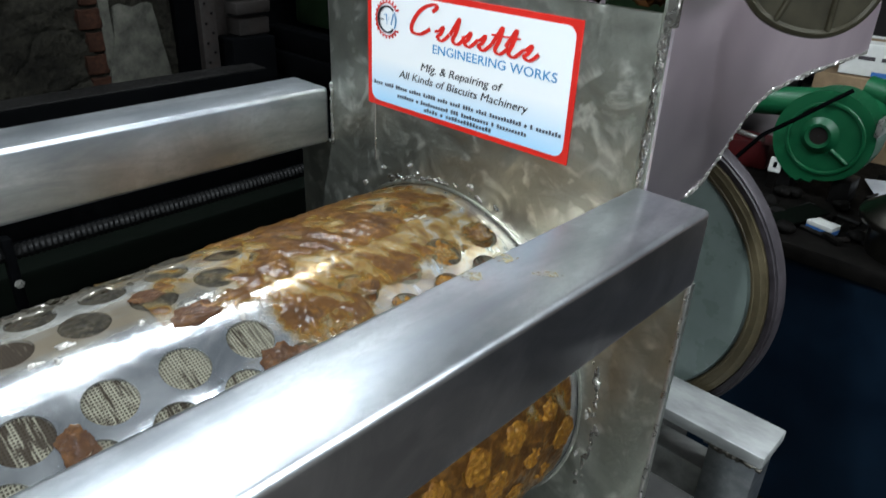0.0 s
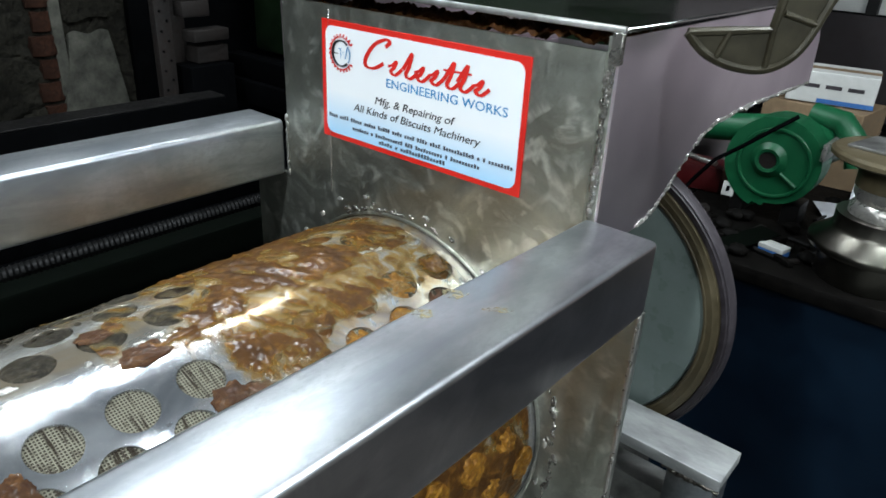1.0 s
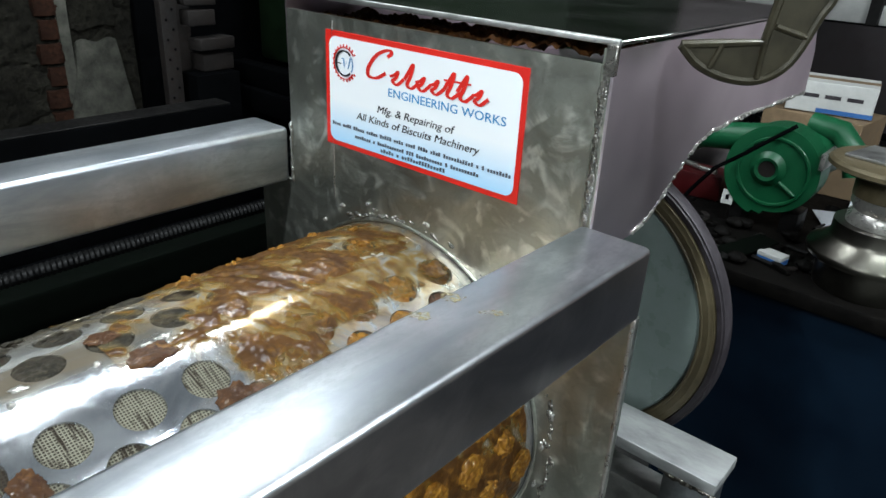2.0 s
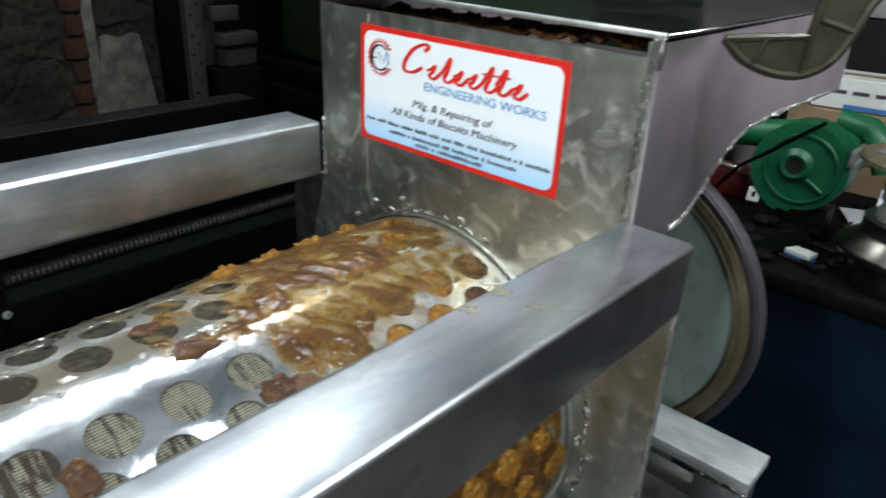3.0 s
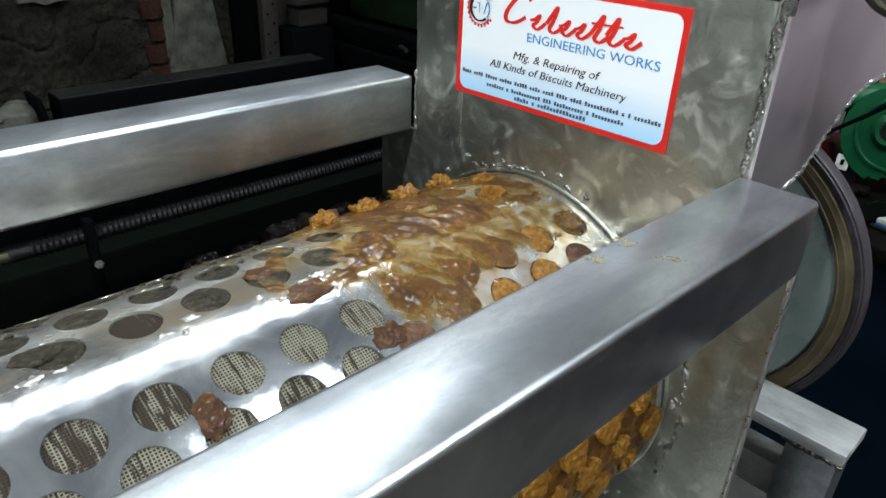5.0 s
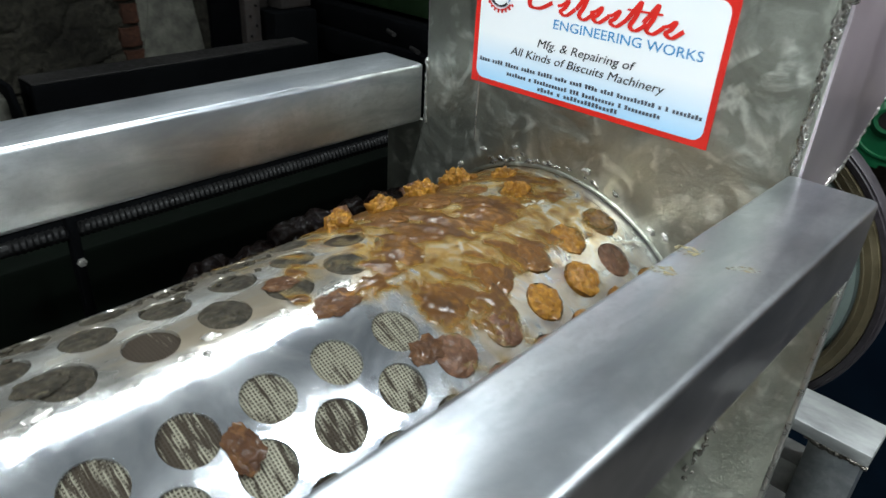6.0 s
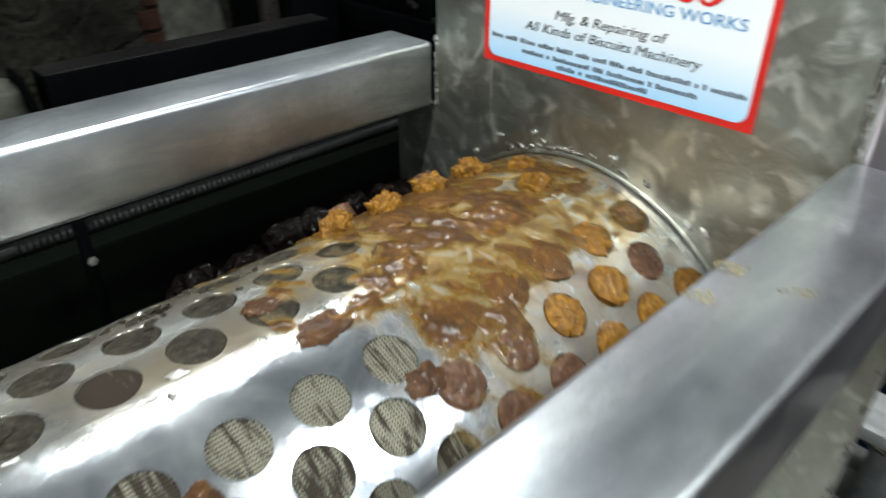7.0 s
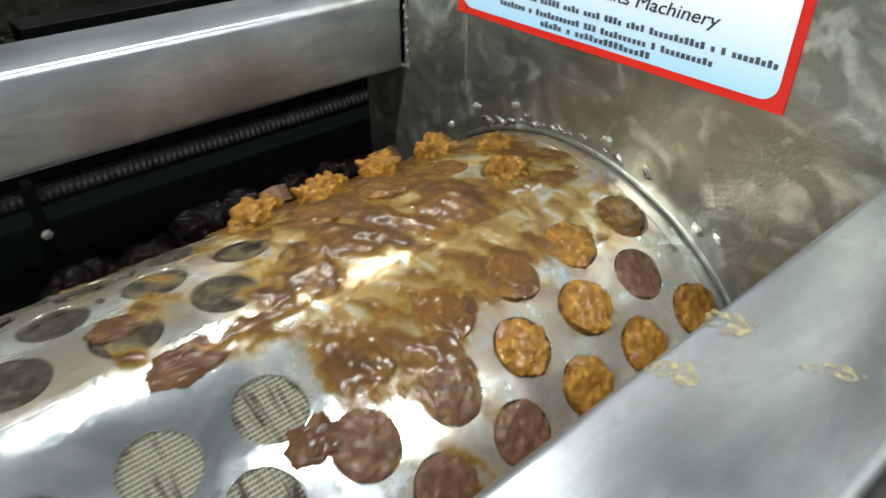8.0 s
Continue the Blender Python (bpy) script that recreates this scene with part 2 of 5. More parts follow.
def gauze_mat(name="gauze", bias=0.0):
    """Fine woven wire over dark dough; some discs are clogged."""
    m, nt, p = nodes(name)
    o = coords(nt)
    info = nt.nodes.new("ShaderNodeObjectInfo")
    sep = nt.nodes.new("ShaderNodeSeparateXYZ")
    nt.links.new(o, sep.inputs[0])
    wx = calc(nt, "ABSOLUTE", calc(nt, "SINE", calc(nt, "MULTIPLY", sep.outputs["X"], 3.14159 / 0.0026)))
    wy = calc(nt, "ABSOLUTE", calc(nt, "SINE", calc(nt, "MULTIPLY", sep.outputs["Y"], 3.14159 / 0.0026)))
    wire = calc(nt, "MAXIMUM", ramp(nt, wx, [(0.72, 0.0), (0.92, 1.0)]), ramp(nt, wy, [(0.72, 0.0), (0.92, 1.0)]))
    shift = nt.nodes.new("ShaderNodeVectorMath")
    shift.operation = "ADD"
    comb = nt.nodes.new("ShaderNodeCombineXYZ")
    for i in range(3):
        nt.links.new(calc(nt, "MULTIPLY", info.outputs["Random"], 7.0 + i), comb.inputs[i])
    st = coords(nt, (0.16, 1, 1), (0, 0, 0.18))
    nt.links.new(st, shift.inputs[0])
    nt.links.new(comb.outputs[0], shift.inputs[1])
    clog = noise_tex(nt, shift.outputs[0], 210, 4, 0.6, 0.3)
    level = calc(nt, "MULTIPLY", calc(nt, "SUBTRACT", info.outputs["Random"], 0.56 - bias), 0.20)
    cl = ramp(nt, calc(nt, "ADD", clog, level), [(0.46, 0.0), (0.56, 1.0)])
    col = mixc(nt, wire, (0.034, 0.029, 0.021), (0.185, 0.175, 0.135) if bias == 0 else (0.11, 0.10, 0.075))
    col = mixc(nt, calc(nt, "MULTIPLY", cl, 0.93), col, (0.020, 0.014, 0.010))
    nt.links.new(col, p.inputs["Base Color"])
    nt.links.new(calc(nt, "ADD", calc(nt, "MULTIPLY", cl, 0.2), 0.4), p.inputs["Roughness"])
    nt.links.new(calc(nt, "MULTIPLY", calc(nt, "SUBTRACT", 1.0, cl), 0.25), p.inputs["Metallic"])
    p.inputs["Specular IOR Level"].default_value = 0.06
    bump(nt, p, calc(nt, "ADD", calc(nt, "MULTIPLY", wire, calc(nt, "SUBTRACT", 1.0, cl)), clog), 0.5, 0.0006)
    return m


GAUZE = gauze_mat()
GAUZE_FULL = gauze_mat("clogged_gauze", 0.55)
OILY = simple("oily_black_steel", (0.004, 0.004, 0.0042), (0.012, 0.012, 0.012), 0.42, 0.3, 60, spec=0.12)
# darker than real paint: the shade round the lathe is in this black
BLACK = simple("black_paint_and_shade", (0.0007, 0.0008, 0.001), (0.0018, 0.002, 0.0024), 0.7, 0.0, 40, spec=0.02)
IRON = simple("dark_oily_iron", (0.005, 0.0048, 0.0048), (0.017, 0.016, 0.0155), 0.5, 0.2, 60, spec=0.15)
RUBBER = simple("dull_grey_tyre", (0.022, 0.018, 0.021), (0.052, 0.044, 0.050), 0.5, 0.1, 90)
TAN = simple("tan_rim", (0.060, 0.047, 0.025), (0.105, 0.084, 0.046), 0.5, 0.1, 50, stain=0.3)
FACE = simple("wheel_face_grey", (0.14, 0.18, 0.165), (0.205, 0.25, 0.235), 0.3, 0.0, 12, 0.05, stain=0.25)
GREEN = simple("green_enamel", (0.002, 0.060, 0.022), (0.004, 0.095, 0.036), 0.42, 0.0, 18, 0.1)
HEADGREEN = simple("machine_green_enamel", (0.0035, 0.0095, 0.0035), (0.008, 0.019, 0.007), 0.6, 0.0, 18, 0.1, spec=0.1)
# green taken down near black, with the shade below the rail in it
DARKGREEN = simple("dark_green_enamel_shade", (0.0004, 0.001, 0.0005), (0.0009, 0.0022, 0.0011), 0.8, 0.0, 18, 0.1, spec=0.05)
BLUE = simple("blue_painted_sheet", (0.0003, 0.0035, 0.0095), (0.0006, 0.0075, 0.018), 0.6, 0.0, 9, 0.08, spec=0.12)
CARD = simple("brown_cardboard", (0.15, 0.10, 0.055), (0.23, 0.155, 0.09), 0.8, 0, 40)
WHITECARD = simple("white_carton", (0.46, 0.46, 0.44), (0.60, 0.60, 0.575), 0.6, 0, 30, 0.05)
PAPER = simple("white_paper", (0.42, 0.44, 0.48), (0.6, 0.6, 0.62), 0.6, 0, 30, 0.05)
BLUEPRINT = simple("blue_print", (0.02, 0.10, 0.30), (0.03, 0.14, 0.40), 0.5, 0, 30, 0.05)
# wood tone also holds the dimness of the corner beyond the lathe
WOOD = simple("weathered_wood_shade", (0.0026, 0.0013, 0.0008), (0.0085, 0.0040, 0.0022), 0.75, 0, 60, 0.5, (0.2, 1, 1))
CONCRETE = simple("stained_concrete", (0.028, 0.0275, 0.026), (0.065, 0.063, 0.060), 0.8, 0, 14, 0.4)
# plaster, mortar and brick carry the west wall's shade in their colours
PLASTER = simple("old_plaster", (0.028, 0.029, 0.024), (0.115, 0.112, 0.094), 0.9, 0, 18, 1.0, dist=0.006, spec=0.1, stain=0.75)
MORTAR = simple("rough_mortar_shade", (0.0045, 0.0042, 0.0034), (0.026, 0.024, 0.018), 0.95, 0, 48, 1.0, dist=0.012, spec=0.1, stain=0.8)
BRICK = simple("red_brick_shade", (0.012, 0.0055, 0.004), (0.050, 0.021, 0.012), 0.9, 0, 60, 1.0, dist=0.006, spec=0.1, stain=0.85)
PALEWALL = simple("pale_wall_paint", (0.36, 0.38, 0.38), (0.46, 0.47, 0.46), 0.8, 0, 10, 0.2)
WALLPAINT = simple("dim_wall_paint", (0.16, 0.17, 0.17), (0.24, 0.245, 0.24), 0.85, 0, 10, 0.3)
PINKWALL = simple("pale_pink_wall_paint", (0.58, 0.50, 0.51), (0.70, 0.61, 0.62), 0.8, 0, 10, 0.2)
CEIL = simple("whitewashed_ceiling", (0.22, 0.235, 0.245), (0.31, 0.32, 0.325), 0.9, 0, 10, 0.3)
RED = simple("red_print", (0.62, 0.018, 0.012), (0.70, 0.025, 0.016), 0.35, 0, 20, 0.02)
INK = simple("black_print", (0.012, 0.013, 0.016), (0.02, 0.02, 0.024), 0.4, 0, 20, 0.02)
BLUEINK = simple("blue_print_letters", (0.03, 0.22, 0.48), (0.04, 0.27, 0.55), 0.4, 0, 20, 0.02)
TURNED = steel("turned_steel", (0.17, 0.155, 0.135), 0.2, 0.4, (1, 1, 6), 0.5, 0.8, 0.2, 14)
SCRAP = simple("oily_scrap", (0.0015, 0.0013, 0.0012), (0.006, 0.005, 0.0042), 0.65, 0.1, 50, spec=0.08)
REDPLASTIC = simple("red_plastic", (0.05, 0.004, 0.005), (0.09, 0.006, 0.007), 0.4, 0, 20, 0.05)


def sign_white():
    """White print that fades to sky blue towards the lower edge."""
    m, nt, p = nodes("sign_print")
    sep = nt.nodes.new("ShaderNodeSeparateXYZ")
    nt.links.new(coords(nt), sep.inputs[0])
    col = ramp(nt, calc(nt, "MULTIPLY", sep.outputs["Z"], 7.0), [(0.05, (0.36, 0.62, 0.85)), (0.42, (0.80, 0.83, 0.85))])
    nt.links.new(col, p.inputs["Base Color"])
    p.inputs["Roughness"].default_value = 0.3
    return m


SIGN = sign_white()


def glow(name, colour, strength):
    m, nt, p = nodes(name)
    p.inputs["Emission Color"].default_value = (*colour, 1)
    p.inputs["Emission Strength"].default_value = strength
    return m


TUBE = glow("tube_light", (0.855, 0.98, 1.04), 55)

# ---- building helpers ----
PN = PANEL.node_tree
PP = PN.nodes["Principled BSDF"]


def buff_rings(nt, scale, freq, wob):
    """Overlapping arcs left by a hand buffing disc."""
    v = nt.nodes.new("ShaderNodeTexVoronoi")
    v.inputs["Scale"].default_value = scale
    nt.links.new(coords(nt), v.inputs["Vector"])
    w = noise_tex(nt, coords(nt), 18, 3, 0.5, 0.6)
    return calc(nt, "SINE", calc(nt, "ADD", calc(nt, "MULTIPLY", v.outputs["Distance"], freq), calc(nt, "MULTIPLY", w, wob)))


RINGS = calc(PN, "ADD", calc(PN, "MULTIPLY", buff_rings(PN, 9, 15, 24), 0.5), calc(PN, "MULTIPLY", buff_rings(PN, 15, 19, 20), 0.35))
WISP = noise_tex(PN, coords(PN, (1, 1, 1), (0, 0.5, 0)), 12, 4, 0.55, 3.0)
# sheen of the buffing arcs, laid into the base colour as paler streaks
SHEEN = calc(PN, "MULTIPLY", ramp(PN, RINGS, [(0.0, 0.0), (0.85, 1.0)]), ramp(PN, WISP, [(0.42, 0.0), (0.62, 1.0)]))
DULL = noise_tex(PN, coords(PN), 6, 3, 0.5, 0.5)
PC = mixc(PN, ramp(PN, DULL, [(0.35, 0.0), (0.70, 0.55)]), PP.inputs["Base Color"].links[0].from_socket, (0.27, 0.265, 0.215))
PN.links.new(mixc(PN, calc(PN, "MULTIPLY", SHEEN, 0.7), PC, (0.86, 0.88, 0.80)), PP.inputs["Base Color"])
PN.links.new(calc(PN, "ADD", PP.inputs["Roughness"].links[0].from_socket, calc(PN, "MULTIPLY", SHEEN, 0.06)), PP.inputs["Roughness"])
PB = nd(PN, "ShaderNodeBump", Strength=0.35, Distance=0.0016)
PN.links.new(calc(PN, "ADD", calc(PN, "MULTIPLY", RINGS, 0.16), WISP), PB.inputs["Height"])
PN.links.new(PP.inputs["Normal"].links[0].from_socket, PB.inputs["Normal"])
PN.links.new(PB.outputs["Normal"], PP.inputs["Normal"])
GREYCRUST = dough("grey_crust", (0.012, 0.010, 0.007), (0.030, 0.025, 0.017), (0.060, 0.050, 0.034), 160, 0.7, 1.0)
GREYCRUST.node_tree.nodes["Principled BSDF"].inputs["Coat Weight"].default_value = 0.0
GREYCRUST.node_tree.nodes["Principled BSDF"].inputs["Specular IOR Level"].default_value = 0.15

ORIGIN = {}


def thing(name, place, label, category, group="", kind=""):
    ob = new(name)
    ob.empty_display_size = 0.05
    ob.location = place
    ORIGIN[ob] = Vector(place)
    return tagged(ob, label, category, group, kind)


def mesh_of(name, bm, mat, smooth=True, angle=40):
    me = bpy.data.meshes.new(name)
    bmesh.ops.recalc_face_normals(bm, faces=bm.faces)
    lim = math.radians(angle)
    for f in bm.faces:
        f.smooth = smooth
    for e in bm.edges:
        if len(e.link_faces) == 2 and e.calc_face_angle(0) > lim:
            e.smooth = False
    bm.to_mesh(me)
    bm.free()
    me.materials.append(mat)
    return me


def part(name, bm, mat, parent, label="", smooth=True):
    """One mesh under a thing or part, from a bmesh in world metres."""
    o = ORIGIN[parent]
    bmesh.ops.translate(bm, verts=bm.verts, vec=-o)
    ob = new(name, mesh_of(name, bm, mat, smooth))
    ob.parent = parent
    ORIGIN[ob] = o
    return tagged(ob, label)


def solo(name, bm, mat, place, label, category, group="", kind="", smooth=True):
    """A thing of one mesh, from a bmesh in world metres."""
    bmesh.ops.translate(bm, verts=bm.verts, vec=-Vector(place))
    ob = new(name, mesh_of(name, bm, mat, smooth))
    ob.location = place
    ORIGIN[ob] = Vector(place)
    return tagged(ob, label, category, group, kind)


def box(x0, x1, y0, y1, z0, z1, bev=0.0, seg=2, bm=None):
    made = bmesh.new()
    bmesh.ops.create_cube(made, size=1)
    bmesh.ops.scale(made, vec=(x1 - x0, y1 - y0, z1 - z0), verts=made.verts)
    bmesh.ops.translate(made, vec=((x0 + x1) / 2, (y0 + y1) / 2, (z0 + z1) / 2), verts=made.verts)
    if bev:
        bmesh.ops.bevel(made, geom=list(made.edges), offset=bev, segments=seg, affect="EDGES", profile=0.5)
    return made if bm is None else join(bm, made)


def join(bm, other):
    me = bpy.data.meshes.new("tmp")
    other.to_mesh(me)
    other.free()
    bm.from_mesh(me)
    bpy.data.meshes.remove(me)
    return bm


def turned(bm, place, rx=0, ry=0, rz=0):
    """Turns a bmesh built round the origin, and sets it at place."""
    bmesh.ops.transform(bm, matrix=pose(*place, rx, ry, rz), verts=bm.verts)
    return bm


def lathe(profile, axis="Z", seg=48):
    """Spins (radius, height) pairs round an axis through the origin."""
    bm = bmesh.new()
    rings = []
    for r, h in profile:
        ring = []
        for i in range(seg):
            a = 2 * math.pi * i / seg
            c, s = r * math.cos(a), r * math.sin(a)
            ring.append(bm.verts.new((c, s, h) if axis == "Z" else (c, h, s) if axis == "Y" else (h, c, s)))
        rings.append(ring)
    bored = abs(profile[0][0] - profile[-1][0]) < 1e-9
    for a, b in zip(rings, rings[1:] + (rings[:1] if bored else [])):
        for i in range(seg):
            j = (i + 1) % seg
            bm.faces.new((a[i], a[j], b[j], b[i]))
    if not bored:
        for ring in (rings[0], rings[-1]):
            bm.faces.new(ring)
    return bm


def prism(outline, depth, axis="X", at=0.0, bev=0.0):
    """A plate of the given outline, (y, z) for X, (x, z) for Y, (x, y) for Z, from at to at + depth."""
    bm = bmesh.new()
    put = {"X": lambda a, b, d: (d, a, b), "Y": lambda a, b, d: (a, d, b), "Z": lambda a, b, d: (a, b, d)}[axis]
    lo = [bm.verts.new(put(a, b, at)) for a, b in outline]
    hi = [bm.verts.new(put(a, b, at + depth)) for a, b in outline]
    n = len(outline)
    bm.faces.new(lo)
    bm.faces.new(hi)
    for i in range(n):
        bm.faces.new((lo[i], lo[(i + 1) % n], hi[(i + 1) % n], hi[i]))
    if bev:
        bmesh.ops.bevel(bm, geom=list(bm.edges), offset=bev, segments=2, affect="EDGES")
    return bm


def rod(points, r, seg=10):
    """A round bar or cable along points."""
    bm = bmesh.new()
    pts = [Vector(p) for p in points]
    rings = []
    for i, p in enumerate(pts):
        d = (pts[min(i + 1, len(pts) - 1)] - pts[max(i - 1, 0)]).normalized()
        u = d.orthogonal().normalized() if i == 0 else (u - d * u.dot(d)).normalized()
        w = d.cross(u)
        rings.append([bm.verts.new(p + r * (math.cos(2 * math.pi * k / seg) * u + math.sin(2 * math.pi * k / seg) * w)) for k in range(seg)])
    for a, b in zip(rings, rings[1:]):
        for k in range(seg):
            bm.faces.new((a[k], a[(k + 1) % seg], b[(k + 1) % seg], b[k]))
    bm.faces.new(rings[0])
    bm.faces.new(rings[-1])
    return bm


def lump(place, sx, sy, sz, seed, amount=0.25, freq=60, sub=4):
    bm = bmesh.new()
    bmesh.ops.create_icosphere(bm, subdivisions=sub, radius=1)
    for v in bm.verts:
        n = v.co.normalized()
        q = Vector((n.x * sx, n.y * sy, n.z * sz))
        k = 1 + amount * (noise.noise(q * freq + Vector((seed, 0, 0))) + 0.5 * noise.noise(q * freq * 2.3 + Vector((0, seed, 0))))
        v.co = q * k
    bmesh.ops.translate(bm, verts=bm.verts, vec=place)
    return bm


# ---- the room ----
def room():
    f = solo("floor", box(-2.1, 3.4, -2.7, 3.4, -0.1, 0.0), CONCRETE, (0, 0, 0), "stained grey concrete workshop floor", "floor", kind="structure")
    solo("ceiling", box(-2.1, 3.4, -2.7, 3.4, 3.0, 3.1), CEIL, (0, 0, 3.0), "whitewashed workshop ceiling", "ceiling", kind="structure")
    solo("wall_north", box(-2.1, 3.4, 3.2, 3.4, 0, 3.0), PINKWALL, (0, 3.3, 0), "pale pinkish painted wall", "wall", kind="structure")
    solo("wall_south", box(-2.1, 3.4, -2.7, -2.5, 0, 3.0), WALLPAINT, (0, -2.6, 0), "dim grey painted wall", "wall", kind="structure")
    solo("wall_east", box(3.2, 3.4, -2.5, 3.2, 0, 3.0), PALEWALL, (3.3, 0, 0), "pale painted wall", "wall", kind="structure")
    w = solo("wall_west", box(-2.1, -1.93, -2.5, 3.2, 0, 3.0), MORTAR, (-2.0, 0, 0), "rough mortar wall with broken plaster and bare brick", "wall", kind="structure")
    return w


WALL_WEST = room()


def tube_lamps():
    for p, ln, w, turn in TUBES:
        t = thing("tube_lamp", (p[0], p[1], p[2] + 0.02), "fluorescent tube lamp in a white batten", "lamp", "tube lamps")
        part("batten", turned(box(-0.03, 0.03, -ln / 2 - 0.05, ln / 2 + 0.05, 0.02, 0.07, 0.005), p, 0, 0, turn), WHITECARD, t)
        part("tube", turned(rod([(0, -ln / 2, 0), (0, ln / 2, 0)], 0.014), p, 0, 0, turn), TUBE, t, "glowing white tube")
        part("hanger", rod([(p[0], p[1], p[2] + 0.06), (p[0], p[1], 3.0)], 0.006), IRON, t)


tube_lamps()

# ---- the biscuit machine ----
RAIL_L, RAIL_R = (-0.152, -0.077), (0.377, 0.452)
RAIL_TOP, RAIL_LOW = 1.102, 1.026


def machine():
    m = thing("biscuit_machine", (0.15, -0.4, 0), "stainless steel biscuit moulding machine with a perforated drum", "machine")
    for (a, b), end in ((RAIL_L, -0.004), (RAIL_R, 0.0)):
        rail = part("rail", box(a, b, -1.5, end, RAIL_LOW, RAIL_TOP, 0.0055, 3), RAIL, m, "square stainless steel tube rail")
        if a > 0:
            # smooth outer side and underside, with their dark reflection put into the colour
            rail.data.materials.append(RAIL_SIDE_DIM)
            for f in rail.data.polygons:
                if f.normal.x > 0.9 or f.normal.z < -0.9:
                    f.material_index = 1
    # end plate: the hopper front above and the full width below the rails, with a round hole for the drum
    x0, x1, t0, t1 = RAIL_L[0] + 0.004, RAIL_R[1] - 0.002, -0.0755, 0.374
    edge = [(x0, 0.25), (x1, 0.25), (x1, 1.0255), (t1, 1.0255), (t1, 1.255), (t0, 1.255), (t0, 1.0255), (x0, 1.0255)]
    angles = sorted({round(2 * math.pi * i / 120, 6) for i in range(120)} | {round(math.atan2(z - DRUM_Z, x - DRUM_X) % (2 * math.pi), 6) for x, z in edge})
    bm = bmesh.new()
    inner, outer = [], []
    for a in angles:
        c, s = math.cos(a), math.sin(a)
        k = 9.0
        for (ax, az), (bx, bz) in zip(edge, edge[1:] + edge[:1]):
            det = c * (az - bz) - s * (ax - bx)
            if abs(det) > 1e-12:
                q = ((ax - DRUM_X) * (az - bz) - (az - DRUM_Z) * (ax - bx)) / det
                u = (c * (az - DRUM_Z) - s * (ax - DRUM_X)) / det
                if q > 0 and -1e-6 <= u <= 1 + 1e-6:
                    k = min(k, q)
        for y in (0.0, 0.006):
            inner.append(bm.verts.new((DRUM_X + 0.2165 * c, y, DRUM_Z + 0.2165 * s)))
            outer.append(bm.verts.new((DRUM_X + k * c, y, DRUM_Z + k * s)))
    n = len(angles)
    for i in range(n):
        j = (i + 1) % n
        for o in (0, 1):
            bm.faces.new((inner[2 * i + o], inner[2 * j + o], outer[2 * j + o], outer[2 * i + o]))
        bm.faces.new((outer[2 * i], outer[2 * j], outer[2 * j + 1], outer[2 * i + 1]))
        bm.faces.new((inner[2 * i], inner[2 * j], inner[2 * j + 1], inner[2 * i + 1]))
    plate = part("end_plate", bm, PANEL, m, "buffed stainless steel end plate")
    # collar ring round the drum, with weld tacks
    ring = lathe([(0.2172, -0.0012), (0.2180, -0.0016), (0.2200, -0.0016), (0.2208, -0.0010), (0.2210, 0.0), (0.2172, 0.0)], "Y", 128)
    part("collar", turned(ring, (DRUM_X, 0, DRUM_Z)), PANEL, plate, "shiny rolled collar ring")
    cwl = bmesh.new()
    wr = random.Random(41)
    for k in range(64):
        lower = k >= 34
        a = math.radians(wr.uniform(68, 112) if lower else wr.gauss(-9, 11))
        r = wr.gauss(0.2405, 0.0022) if lower else wr.gauss(0.2255, 0.0026)
        g = wr.uniform(0.5, 1.5)
        q = lump((0, 0, 0), 0.0042 * g, 0.0016, 0.0018 * g, k, 0.8, 230, 3)
        turned(q, (DRUM_X + r * math.sin(a), -0.0008, DRUM_Z + r * math.cos(a)), 0, math.degrees(a) + wr.uniform(-25, 25), 0)
        join(cwl, q)
    tagged(part("collar_weld", cwl, DULLWELD, plate, "rough uneven weld beads round the drum"), kind="stuff")
    part("edge_strip", box(0.4455, 0.4502, -0.0022, -0.0002, 0.26, 1.0235, 0.0007, 2), WELD, plate, "bright folded edge")
    rnd = random.Random(4)
    for i in range(22):
        a = 2 * math.pi * i / 22 + rnd.uniform(-0.14, 0.14)
        r = rnd.uniform(0.2265, 0.245)
        big = rnd.random() < 0.6
        t = lump((0, 0, 0), 0.0030, 0.0022, 0.0055 if big else 0.003, i, 0.6, 260, 3)
        turned(t, (0, 0, 0), 0, math.degrees(a) + 0, 0)
        bmesh.ops.translate(t, verts=t.verts, vec=(DRUM_X + r * math.cos(a), -0.001, DRUM_Z - r * math.sin(a)))
        part("weld_tack", t, WELD, plate)
    weld = bmesh.new()
    for i in range(60):
        z = 0.40 + 0.62 * i / 59
        join(weld, lump((RAIL_R[1] - 0.003, -0.0005, z + rnd.uniform(-0.006, 0.006)), 0.0014 * rnd.uniform(0.6, 1.3), 0.0012, 0.012 * rnd.uniform(0.6, 1.3), i, 0.5, 150, 2))
    tagged(part("edge_weld", weld, WORN, plate), kind="stuff")
    front = plate
    part("fold", box(0.0105, 0.0130, -0.0012, 0.0, 1.0255, 1.25, 0.0005, 1), WELD, front)
    cw = bmesh.new()
    for i in range(110):
        g = rnd.uniform(0.5, 1.5)
        join(cw, lump((0.3790 + 0.0030 * noise.noise(Vector((i * 0.35, 0, 0))) + rnd.gauss(0, 0.0012), 0.0005, 1.104 + 0.150 * i / 109), 0.0017 * g, 0.0012, 0.0042 * g, i + 90, 0.8, 240, 2))
    tagged(part("corner_weld", cw, DULLWELD, front, "lumpy corner weld"), kind="stuff")
    for x in (-0.0755,):
        lw = bmesh.new()
